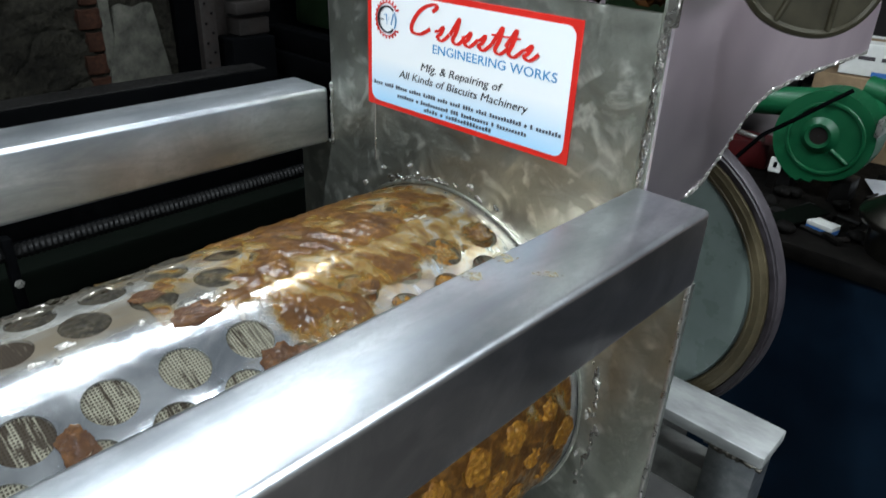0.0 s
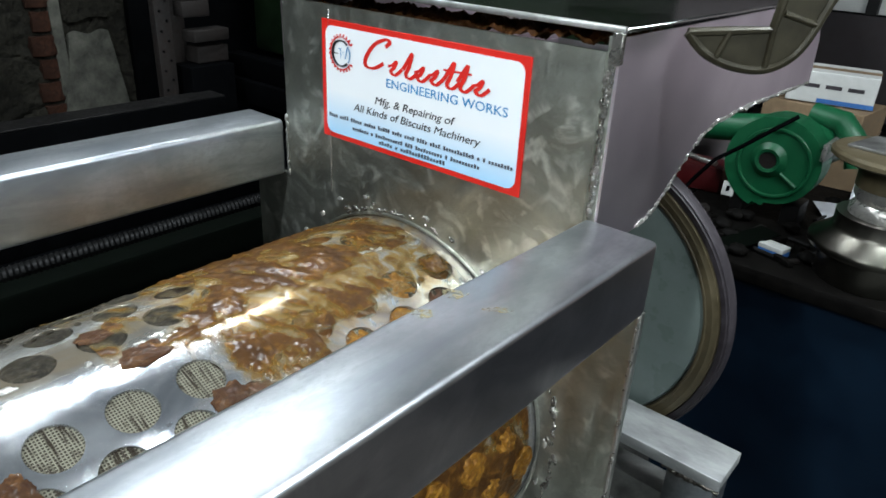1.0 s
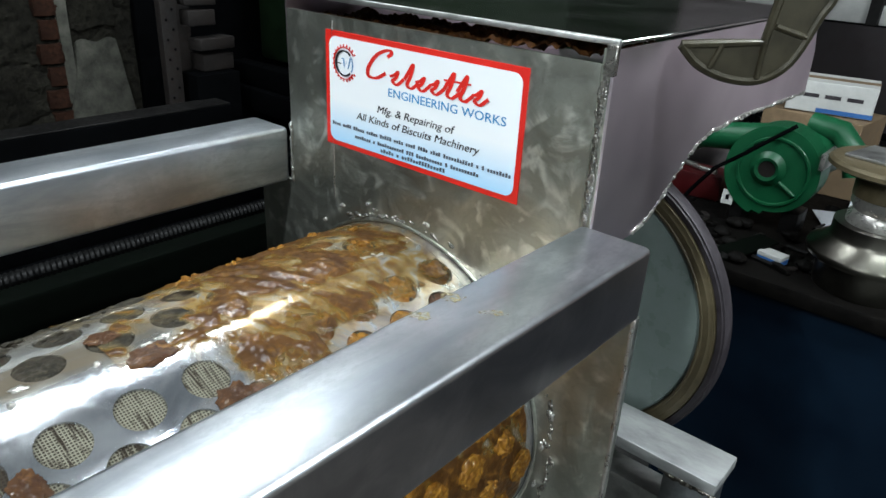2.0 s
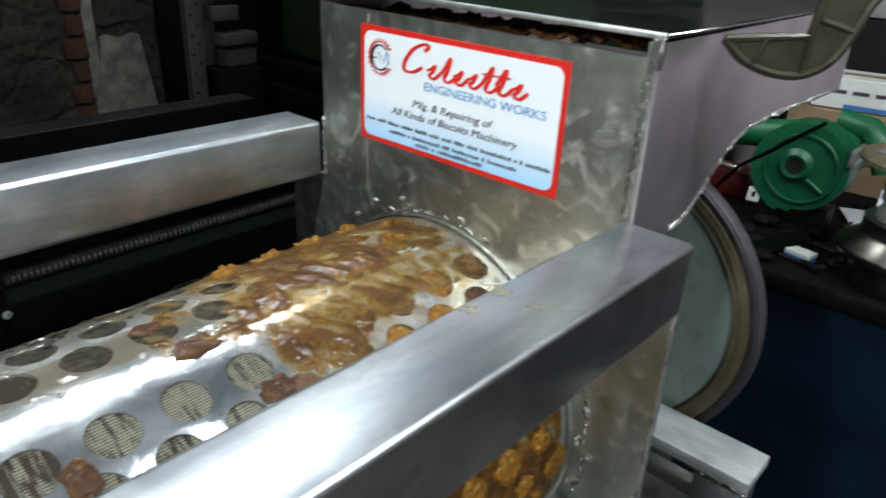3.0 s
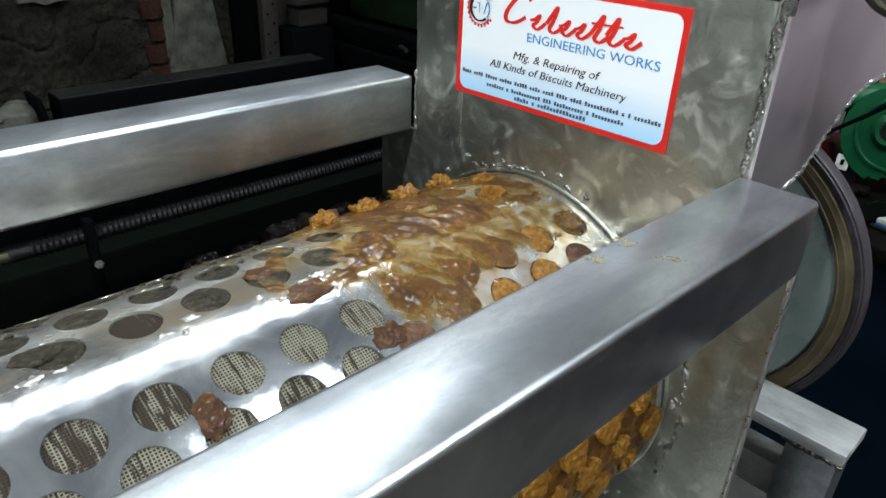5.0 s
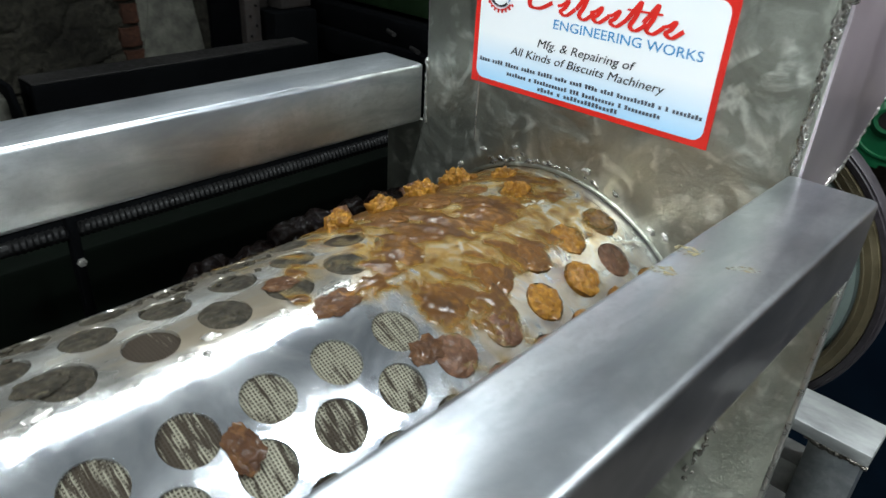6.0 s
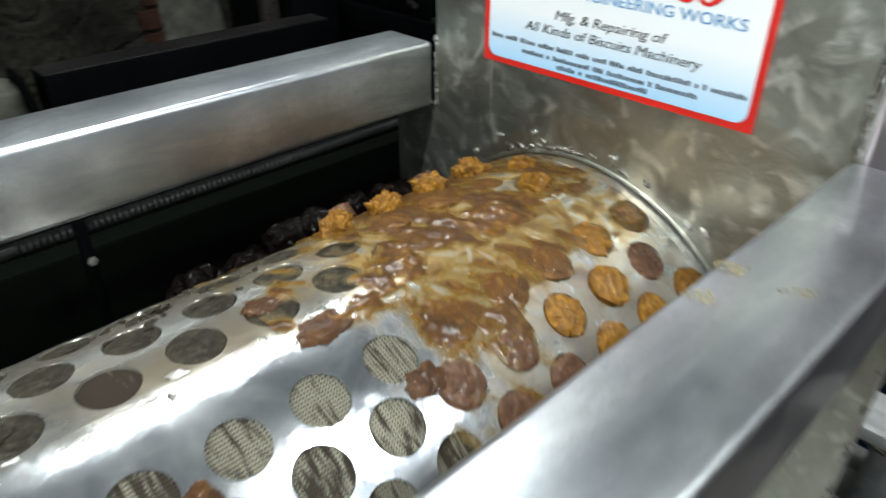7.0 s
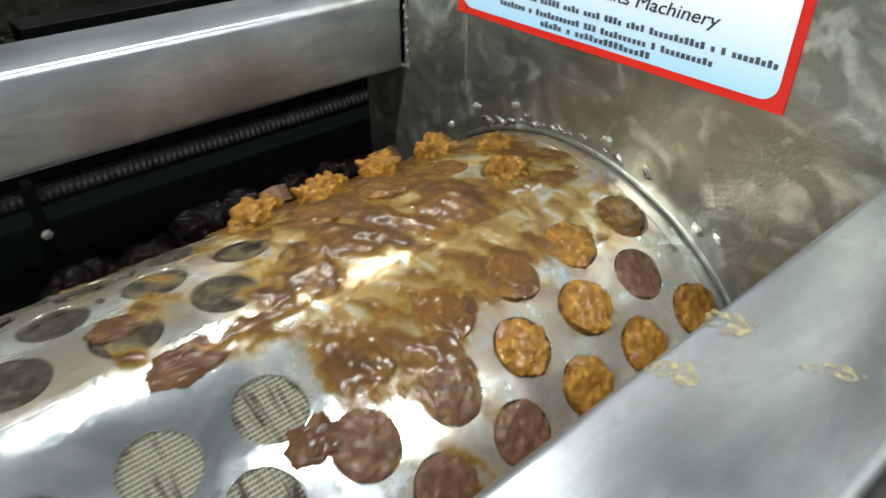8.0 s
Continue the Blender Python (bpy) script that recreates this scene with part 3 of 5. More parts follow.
        for i in range(14):
            join(lw, lump((x + rnd.uniform(-0.001, 0.001), -0.001, 1.03 + 0.075 * i / 13), 0.002 * rnd.uniform(0.6, 1.4), 0.002, 0.0065 * rnd.uniform(0.6, 1.3), i + 50, 0.6, 150, 2))
        tagged(part("rail_weld", lw, WORN, front), kind="stuff")
    # hopper sides: a throat that flares backwards over a sloping chute
    low = [(0.004, 1.064), (0.10, 1.066), (0.13, 1.074), (0.16, 1.092), (0.20, 1.121), (0.235, 1.139), (0.27, 1.148), (0.36, 1.152), (0.66, 1.147)]
    outline = low + [(0.655, 1.21), (0.62, 1.272), (0.0, 1.268)]
    side = part("hopper_side", prism([(y, z) for y, z in outline], 0.003, "X", 0.384), HOPPER, m, "polished stainless steel hopper side with a welded seam")
    part("hopper_side", prism([(y, z) for y, z in outline], 0.003, "X", -0.0785), HOPPER, m)
    sw = bmesh.new()
    pts = low[1:]
    for (ya, za), (yb, zb) in zip(pts, pts[1:]):
        n = max(2, int(math.hypot(yb - ya, zb - za) / 0.0032))
        for i in range(n):
            k = (i + rnd.uniform(-0.5, 0.5)) / n
            g = rnd.uniform(0.5, 1.35)
            join(sw, lump((0.386, ya + k * (yb - ya), za + k * (zb - za) + rnd.gauss(0, 0.0008)), 0.0020 * g, 0.0052 * g, 0.0026 * g, i + 31 * ya, 0.7, 240, 2))
    tagged(part("chute_weld", sw, WELD, side, "bright rippled weld bead"), kind="stuff")
    ch = bmesh.new()
    rows = [[ch.verts.new((x, y, z + 0.002)) for x in (-0.076, 0.385)] for y, z in low]
    rows2 = [[ch.verts.new((x, y, z + 0.005)) for x in (-0.076, 0.385)] for y, z in low]
    for rr in (rows, rows2):
        for a, b in zip(rr, rr[1:]):
            ch.faces.new((a[0], a[1], b[1], b[0]))
    part("chute", ch, HOPPER, m)
    lid = part("hopper_lid", box(-0.08, 0.388, 0.006, 0.60, 1.272, 1.276, 0.0012, 1), LID, m, "shiny steel lid with a worn front edge")
    part("lid_edge", box(-0.08, 0.388, 0.001, 0.006, 1.2715, 1.2775, 0.0015, 2), WORN, lid, "worn scraped edge")
    part("corner_strip", box(0.3735, 0.3845, 0.0012, 0.004, 1.0255, 1.2685, 0.0006, 1), PANEL, m)
    part("corner_post", box(0.377, 0.3875, -0.001, 0.006, 1.245, 1.272, 0.001, 1), DULLWELD, m)
    # pulley wheel behind the end plate
    wheel = part("pulley_wheel", turned(lathe([(0.002, -0.02), (0.205, -0.012), (0.212, -0.004), (0.212, 0.005), (0.002, 0.005)], "Y", 128), (0.210, 0.32, 0.84)), FACE, m, "pale grey pulley wheel disc")
    part("rim", turned(lathe([(0.2085, -0.010), (0.2105, -0.016), (0.2140, -0.0172), (0.2150, -0.0164), (0.2240, -0.0180), (0.2250, -0.0174), (0.2320, -0.0180), (0.2332, -0.014), (0.2332, 0.006), (0.2085, 0.006)], "Y", 128), (0.210, 0.32, 0.84)), TAN, wheel, "dull tan rim")
    part("tyre", turned(lathe([(0.2330, -0.010), (0.2345, -0.0155), (0.2415, -0.0165), (0.2425, -0.0140), (0.2450, -0.0140), (0.2470, -0.0100), (0.2475, 0.006), (0.2330, 0.006)], "Y", 128), (0.210, 0.32, 0.84)), RUBBER, wheel, "dark grey worn outer band")
    # bearing frame at the foot of the wheel
    part("cross_tube", box(-0.25, 0.513, 0.215, 0.294, 0.690, 0.709, 0.0025, 2), SCRAPED, m, "dull scratched square cross tube")
    for x in (0.474, -0.22):
        leg = part("leg", box(x - 0.033, x + 0.033, 0.219, 0.284, 0.0, 0.6895, 0.003, 2), RAIL, m)
    part("lower_cross_tube", box(-0.20, 0.440, 0.250, 0.300, 0.555, 0.612, 0.003, 2), WORN, m, "dull square lower cross tube")
    lw = bmesh.new()
    for i in range(14):
        join(lw, lump((0.440 + 0.068 * i / 13, 0.2175, 0.688 + rnd.uniform(-0.002, 0.001)), 0.0055, 0.003, 0.0035 * rnd.uniform(0.7, 1.5), i + 11, 0.7, 190, 3))
    tagged(part("leg_weld", lw, TURNED, m), kind="stuff")
    for x in (-0.115, 0.415):
        for y in (-0.06, -1.4):
            part("post", box(x - 0.03, x + 0.03, y - 0.03 + 0.1 * (y > -1), y + 0.03 + 0.1 * (y > -1), 0.0, RAIL_LOW if y < -1 else 0.645, 0.004, 2), WORN, m)
    part("end_plate", box(-0.148, 0.45, -1.36, -1.354, 0.25, RAIL_LOW - 0.001), PANEL, m)
    part("drip_tray", box(-0.20, 0.50, -1.34, -0.01, 0.42, 0.425), WORN, m, "dull steel drip tray")
    for x in (-0.2, 0.495):
        part("tray_lip", box(x, x + 0.005, -1.34, -0.01, 0.425, 0.46), WORN, m)
    return m


MACHINE = machine()

# ---- the perforated drum ----
PITCH_Y, HOLE_R = 0.058, 0.0195
ROW_STEP = math.radians(11.23)
ROWS_N = 31


def row_angle(i):
    return math.radians(22.3) + i * ROW_STEP


def hole_ys(i, near=-1.33, far=-0.03):
    y = (-0.033 if i % 2 == 0 else -0.0595) + 0.019 * i / 30
    out = []
    while y > near:
        if y < far + 0.005:
            out.append(y)
        y -= PITCH_Y
    return out


def on_drum(angle, y, r=DRUM_R):
    return Vector((DRUM_X + r * math.sin(angle), y, DRUM_Z + r * math.cos(angle)))


def drum_pose(angle, y, r=DRUM_R):
    """Local z points out of the drum, local y along its axis."""
    return Matrix.Translation(on_drum(angle, y, r)) @ Matrix.Rotation(angle, 4, "Y")


def drum():
    ds = ROW_STEP * DRUM_R
    lines = [hole_ys(i) for i in range(ROWS_N)]
    verts, faces = [], []
    for i in range(ROWS_N):
        a0 = row_angle(i)
        for y in lines[i]:
            # the cell round each hole: half-planes n.p <= d towards the neighbouring holes and the borders
            cuts = []
            for j, s in ((i, 0.0), (i - 1, -ds), (i + 1, ds)):
                if 0 <= j < ROWS_N:
                    cuts += [(s, q - y, (s * s + (q - y) ** 2) / 2) for q in lines[j] if 0 < abs(q - y) + abs(s) < 0.1]
            cuts += [(0.0, 1.0, -0.0145 - y), (0.0, -1.0, y + 1.34)]
            if i == 0:
                cuts.append((-1.0, 0.0, 0.0225))
            if i == ROWS_N - 1:
                cuts.append((1.0, 0.0, 0.0225))
            dirs = {round(2 * math.pi * k / 28, 6) for k in range(28)}
            for m, (a, b, d) in enumerate(cuts):
                for e, f, g in cuts[m + 1:]:
                    det = a * f - b * e
                    if abs(det) > 1e-12:
                        px, py = (d * f - b * g) / det, (a * g - d * e) / det
                        if all(u * px + v * py <= w + 1e-9 for u, v, w in cuts):
                            dirs.add(round(math.atan2(py, px) % (2 * math.pi), 6))
            dirs = sorted(dirs)
            base = len(verts)
            for th in dirs:
                c, s = math.cos(th), math.sin(th)
                k = min(w / (u * c + v * s) for u, v, w in cuts if u * c + v * s > 1e-9)
                k = max(k, HOLE_R + 0.0006)
                for r, kk in ((DRUM_R, k), (DRUM_R, HOLE_R + 0.0004), (DRUM_R - 0.0006, HOLE_R), (DRUM_R - 0.006, HOLE_R)):
                    verts.append(on_drum(a0 + kk * c / DRUM_R, y + kk * s, r))
            n = len(dirs)
            for q in range(n):
                p = (q + 1) % n
                for l in range(3):
                    faces.append((base + 4 * q + l, base + 4 * p + l, base + 4 * p + l + 1, base + 4 * q + l + 1))
    # plain strip along the seam, and the plain shoulder next to the end plate
    gap0, gap1 = row_angle(0) - 0.0225 / DRUM_R, row_angle(ROWS_N - 1) - 2 * math.pi + 0.0225 / DRUM_R
    base = len(verts)
    for k in range(9):
        a = gap1 + (gap0 - gap1) * k / 8
        verts += [on_drum(a, 0.0), on_drum(a, -1.34)]
    for k in range(8):
        faces.append((base + 2 * k, base + 2 * k + 2, base + 2 * k + 3, base + 2 * k + 1))
    base = len(verts)
    for k in range(145):
        a = 2 * math.pi * k / 144
        verts += [on_drum(a, 0.03, DRUM_R + 0.0004), on_drum(a, -0.0140, DRUM_R + 0.0004), on_drum(a, -0.0150, DRUM_R - 0.0003)]
    for k in range(144):
        for l in range(2):
            faces.append((base + 3 * k + l, base + 3 * k + 3 + l, base + 3 * k + 4 + l, base + 3 * k + 1 + l))
    me = bpy.data.meshes.new("drum")
    o = ORIGIN[MACHINE]
    me.from_pydata([v - o for v in verts], [], faces)
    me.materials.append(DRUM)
    bm = bmesh.new()
    bm.from_mesh(me)
    bmesh.ops.remove_doubles(bm, verts=bm.verts, dist=0.0002)
    bmesh.ops.recalc_face_normals(bm, faces=bm.faces)
    for f in bm.faces:
        f.smooth = True
    for e in bm.edges:
        if len(e.link_faces) == 2 and e.calc_face_angle(0) > 0.6:
            e.smooth = False
    bm.to_mesh(me)
    bm.free()
    ob = new("drum", me)
    ob.parent = MACHINE
    # the drum's own space has its axis at height DRUM_Z, y measured from the end plate
    ORIGIN[ob] = o
    tagged(ob, "polished steel drum with rows of round holes")
    # seam: a lapped joint with a row of bright weld stitches
    seam = bmesh.new()
    rnd = random.Random(8)
    for i in range(150):
        y = -0.03 - 1.28 * (i + rnd.uniform(-0.8, 0.8)) / 149
        if rnd.random() < (0.45 if y > -0.36 else 0.8):
            continue
        a = math.radians(6.0 + rnd.gauss(0, 1.2))
        q = lump((0, 0, 0), rnd.uniform(0.0008, 0.0042), rnd.uniform(0.0015, 0.010), 0.0014, i, 0.8, 260, 3)
        bmesh.ops.transform(q, matrix=drum_pose(a, y), verts=q.verts)
        join(seam, q)
    tagged(part("seam", seam, WELD, ob, "rough bright weld seam"), kind="stuff")
    core = lathe([(0.06, -1.33), (DRUM_R - 0.012, -1.33), (DRUM_R - 0.012, 0.02), (0.06, 0.02)], "Y", 64)
    part("core", turned(core, (DRUM_X, 0, DRUM_Z)), CRUST, ob)
    return ob


DRUM_OB = drum()


def gauzes():
    me = bpy.data.meshes.new("gauze")
    n = 24
    me.from_pydata([(HOLE_R * 1.01 * math.cos(2 * math.pi * k / n), HOLE_R * 1.01 * math.sin(2 * math.pi * k / n), 0) for k in range(n)], [], [tuple(range(n))])
    me.materials.append(GAUZE)
    full = me.copy()
    full.materials[0] = GAUZE_FULL
    rest_v, rest_f = [], []
    o = ORIGIN[DRUM_OB]
    for i in range(ROWS_N):
        show = i <= 7 or i >= 25
        for y in hole_ys(i):
            m = drum_pose(row_angle(i), y, DRUM_R - 0.0032)
            if show and y > -0.92:
                g = new("gauze", full if i >= 25 else me)
                g.parent = DRUM_OB
                g.matrix_basis = Matrix.Translation(-o) @ m
            else:
                b = len(rest_v)
                rest_v += [m @ v.co - o for v in me.vertices]
                rest_f.append(tuple(range(b, b + n)))
    far = bpy.data.meshes.new("far_gauze")
    far.from_pydata(rest_v, [], rest_f)
    far.materials.append(GAUZE)
    f = new("far_gauze", far)
    f.parent = DRUM_OB
    tagged(f, kind="stuff")


gauzes()


def crusts():
    """Dried dough crusts filling the holes beside the seam, and crumbs on the far shoulder."""
    kinds = []
    for sd in range(5):
        verts, faces, n, k = [(0, 0, 0)], [], 30, 9
        wide = 1.12 if sd == 4 else 0.985
        for r in range(1, k + 1):
            for q in range(n):
                a = 2 * math.pi * q / n
                rr = HOLE_R * wide * r / k * (1 + (0.16 if sd == 4 else 0.0) * noise.noise(Vector((2 * math.cos(a), 2 * math.sin(a), sd))))
                p = Vector((rr * math.cos(a), rr * math.sin(a), 0))
                z = 0.0016 * noise.noise(Vector((p.x * 240 + sd * 9, p.y * 70, sd))) + 0.0010 * noise.noise(p * 420)
                z += (0.0036 if sd == 4 else 0.0010) * (1 - (r / k) ** 2) - 0.0012
                verts.append((p.x, p.y, z if r < k else -0.0025))
        for q in range(n):
            faces.append((0, 1 + q, 1 + (q + 1) % n))
        for r in range(k - 1):
            for q in range(n):
                a, b = 1 + r * n + q, 1 + r * n + (q + 1) % n
                faces.append((a, a + n, b + n, b))
        me = bpy.data.meshes.new("crust")
        me.from_pydata(verts, [], faces)
        me.materials.append(GREYCRUST)
        for f in me.polygons:
            f.use_smooth = True
        kinds.append(me)
    rnd = random.Random(31)
    o = ORIGIN[DRUM_OB]
    for i in (0, 1, 28, 29, 30):
        deg = (math.degrees(row_angle(i)) + 180) % 360 - 180
        if deg > 12:
            continue
        for y in hole_ys(i):
            if -0.95 < y < smear_edge(deg) + 0.0 and rnd.random() < 0.9:
                g = new("crust", kinds[4] if rnd.random() < 0.22 else kinds[rnd.randrange(4)])
                g.parent = DRUM_OB
                g.matrix_basis = Matrix.Translation(-o) @ drum_pose(row_angle(i), y, DRUM_R - 0.0004)
    bm = bmesh.new()
    for i in range(150):
        y, a = rnd.uniform(-0.85, -0.30), math.radians(-21 + rnd.gauss(0, 4.5))
        if noise.noise(Vector((y * 14, a * 9, 2))) < -0.05:
            continue
        r = rnd.uniform(0.0008, 0.0034)
        q = lump((0, 0, 0), r, r * rnd.uniform(1, 2.2), r * 0.6, i, 0.6, 300, 2)
        bmesh.ops.transform(q, matrix=drum_pose(a, y), verts=q.verts)
        join(bm, q)
    ob = new("dough_crumbs", mesh_of("dough_crumbs", bm, GREYCRUST))
    tagged(ob, "dry grey-brown dough crumbs scattered on the drum", "dough", kind="stuff")

# ---- dough on the drum ----


def smear_edge(a):
    """How far the dough layer reaches along the drum, by angle in degrees."""
    pts = [(-95, -0.24), (-40, -0.25), (-22, -0.27), (-8, -0.25), (-1, -0.262), (5, -0.30), (9, -0.345), (12, -0.33), (16, -0.285), (22, -0.298), (28, -0.305), (35, -0.318), (45, -0.315), (70, -0.29), (120, -0.27)]
    for (a0, y0), (a1, y1) in zip(pts, pts[1:]):
        if a <= a1:
            return y0 + (y1 - y0) * (a - a0) / (a1 - a0)
    return pts[-1][1]


def dough_layer():
    da, dy = 0.45, 0.0017
    na, ny = int(200 / da), int(0.36 / dy)
    verts, keep = [], []
    # the layer heaps up over the holes whose dough it covers
    heaps = [(row_angle(0), y) for y in hole_ys(0) if -0.33 < y < -0.11 or y > -0.05] + [(row_angle(30) - 2 * math.pi, y) for y in hole_ys(30) if -0.26 < y < -0.10] + [(row_angle(1), y) for y in hole_ys(1) if -0.27 < y < -0.22]
    for i in range(na + 1):
        a = -90 + i * da
        ar = math.radians(a)
        s = ar * DRUM_R
        edge = smear_edge(a)
        for j in range(ny + 1):
            y = -0.016 - j * dy
            q = Vector((s, y, 0))
            h = 0.55 * noise.noise(q * 34) + 0.38 * noise.noise(q * 85 + Vector((5, 0, 0))) + 0.27 * noise.noise(q * 200)
            streak = noise.noise(Vector((s * 30, y * 75 - s * 45, 3)))
            inside = (y - edge) / 0.030 + 0.9 * noise.noise(q * 60 + Vector((0, 9, 0)))
            inside = max(-1.0, min(1.0, inside))
            bare = 0.65 * max(0.0, noise.noise(q * 19 + Vector((2, 4, 7)))) + (0.10 if 8 < a <= 25 else 0.40 if 25 < a < 52 else 0.25 if 52 <= a < 70 else 0.0) * (1 if y > -0.21 else 0.35)
            if a < 10:
                bare -= 0.20
            if a > 56:
                bare -= 0.34
            taper = max(0.0, min(1.0, (y + 0.055) / 0.038))
            lvl = 0.26 * inside + h * 0.62 + 0.45 * streak - 1.15 * bare - 0.19 - 0.22 * taper
            for ha, hy in heaps:
                d2 = ((ar - ha) * DRUM_R) ** 2 + (y - hy) ** 2
                if d2 < 0.0016:
                    lvl += 0.42 * math.exp(-d2 / 0.00042)
            hh = max(0.0, lvl)
            thin = max(0.0, min(1.0, (lvl + 0.34) / 0.34))
            keep.append(thin > 0)
            verts.append(on_drum(ar, y, DRUM_R + 0.00025 + 0.00055 * thin + 0.0042 * (hh ** 0.95)))
    w = ny + 1
    faces = []
    for i in range(na):
        for j in range(ny):
            c = (i * w + j, i * w + j + 1, (i + 1) * w + j + 1, (i + 1) * w + j)
            if any(keep[k] for k in c):
                faces.append(c)
    used = sorted({k for f in faces for k in f})
    idx = {k: n for n, k in enumerate(used)}
    me = bpy.data.meshes.new("dough_layer")
    me.from_pydata([verts[k] for k in used], [], [tuple(idx[k] for k in f) for f in faces])
    me.materials.append(FILM)
    for p in me.polygons:
        p.use_smooth = True
    ob = new("dough_layer", me)
    tagged(ob, "wet brown dough smeared unevenly over the drum", "dough", kind="stuff")


dough_layer()
crusts()


def dough_pats():
    """Loose pats of dough left on the clean part of the drum."""
    for a, y, w, l, sd, lab in ((28.3, -0.472, 0.0155, 0.0125, 1, "small wet brown dough pat stuck on the drum"), (10.0, -0.345, 0.013, 0.022, 2, "dark brown dough pat at the edge of the layer"),
                                (-3.0, -0.365, 0.010, 0.014, 4, "brown dough crumb in a hole"),
                                (29.5, -0.312, 0.012, 0.016, 5, "flat brown dough pat at the edge of the layer"), (-2.2, -0.55, 0.012, 0.015, 6, "dark dough crumb in a hole")):
        bm = bmesh.new()
        bmesh.ops.create_icosphere(bm, subdivisions=5, radius=1)
        for v in bm.verts:
            n = v.co.normalized()
            k = 1 + 0.32 * noise.noise(Vector((n.x * 1.6 + sd * 7, n.y * 1.6, 0))) + 0.2 * noise.noise(n * 5 + Vector((sd, 0, 0)))
            v.co = Vector((n.x * w * k, n.y * l * k, n.z * 0.0016 * (1 + 0.8 * noise.noise(n * 3.1 + Vector((0, sd, 0))))))
            v.co.z -= (v.co.x ** 2) / 2 / DRUM_R
        me = mesh_of("dough_pat", bm, PAT if sd != 6 else GREYCRUST)
        ob = new("dough_pat", me)
        ob.matrix_world = drum_pose(math.radians(a), y, DRUM_R + 0.0005)
        tagged(ob, lab, "dough")


dough_pats()


def plug_mesh(name, sd, rough, height, mat, wide=1.0, flat=0.5, square=1.22):
    """A stub of dough as it is pressed out of a hole: ragged top, drawn-in foot."""
    bm = bmesh.new()
    bmesh.ops.create_icosphere(bm, subdivisions=5, radius=1)
    r = HOLE_R * 0.93 * wide
    for v in bm.verts:
        n = v.co.normalized()
        rr = math.hypot(n.x, n.y)
        u = min(1.0, rr * square)
        k = (u / rr if rr > 1e-5 else 1.0)
        x, y = n.x * k * r, n.y * k * r
        z = height * (math.copysign(abs(n.z) ** flat, n.z))
        q = Vector((x, y, z))
        d = noise.noise(q * 130 + Vector((sd * 3.7, 0, 0))) + 0.6 * noise.noise(q * 300 + Vector((0, sd, 0)))
        g = 1 + rough * (0.16 * d)
        lob = 1 + rough * 0.16 * noise.noise(Vector((n.x * 1.8, n.y * 1.8, sd * 5.1)))
        v.co = Vector((x * g * lob, y * g * lob, z * (1 + 0.28 * rough * d)))
    return mesh_of(name, bm, mat)


PLUGS = []


def plugs():
    kinds = [plug_mesh("dough_plug", k, 1.9, 0.0140, PLUG, 0.86, 1.0, 1.0) for k in range(4)]
    buds = [plug_mesh("dough_plug", 20 + k, 0.9, 0.010, PLUG, 1.06) for k in range(4)]
    small = [plug_mesh("dough_plug", 60 + k, 1.2, 0.010, PLUG, 0.86, 0.7, 1.1) for k in range(3)]
    dark = [plug_mesh("dough_plug", 30 + k, 0.5, 0.009, PLUG_DARK, 1.04, 0.42) for k in range(3)]
    discs = [plug_mesh("dough_plug", 70 + k, 0.75, 0.010, PLUG, 1.02, 0.42) for k in range(3)]
    cov = [plug_mesh("dough_plug", 40 + k, 0.5, 0.010, SMEAR, 1.03) for k in range(3)]
    rnd = random.Random(12)
    for i in list(range(0, 8)) + list(range(23, ROWS_N)):
        deg = math.degrees(row_angle(i))
        deg = deg - 360 if deg > 180 else deg
        for y in hole_ys(i):
            if y < -0.325 or y < smear_edge(deg) + 0.005:
                continue
            if deg < -15:
                me, h0, h1 = rnd.choice(kinds), -0.0160, (0.0025 if deg > -25 else -0.001) - (0.006 if y < -0.26 else 0.0)
                if deg < -35:
                    # stubs on the shaded side take the dark dough in place of shade
                    me, h0, h1 = rnd.choice(dark), -0.014, 0.014
            elif deg < 0 and y > -0.08:
                me, h0, h1 = rnd.choice(kinds), -0.0150, -0.0045
            elif deg < 10:
                me, h0, h1 = rnd.choice(cov), -0.012, rnd.choice((-0.0095, -0.008, -0.006))
            elif deg < 26 and y > -0.055:
                me, h0, h1 = rnd.choice(cov), -0.0110, -0.0098
            elif deg < 26:
                me, h0, h1 = (rnd.choice(buds) if y > -0.11 else rnd.choice(cov)), -0.0115, (rnd.uniform(-0.0065, -0.0045) if y > -0.11 else rnd.uniform(-0.0066, -0.0048))
            elif deg < 37:
                if y < -0.2 or y > -0.08:
                    me, h0, h1 = rnd.choice(dark), -0.0105, -0.0072
                else:
                    me, h0, h1 = rnd.choice(discs), -0.0110, -0.0064
            elif deg < 48:
                me, h0, h1 = (rnd.choice(dark) if y < -0.2 else rnd.choice(discs)), -0.0105, -0.0058
            else:
                me, h0, h1 = rnd.choice(small + discs), -0.0050, 0.0005
            ob = new("dough_plug", me)
            fresh = me in kinds or me in buds or me in small or me in discs
            tagged(ob, "orange-brown dough stub pressed out of a drum hole" if fresh else "dark brown dough stub level with a drum hole", "dough", "dough stubs on the drum")
            PLUGS.append((ob, row_angle(i), y, h0 + rnd.uniform(-0.0008, 0.0008), h1 + rnd.uniform(-0.0015, 0.0015), rnd.uniform(0, 360)))


plugs()


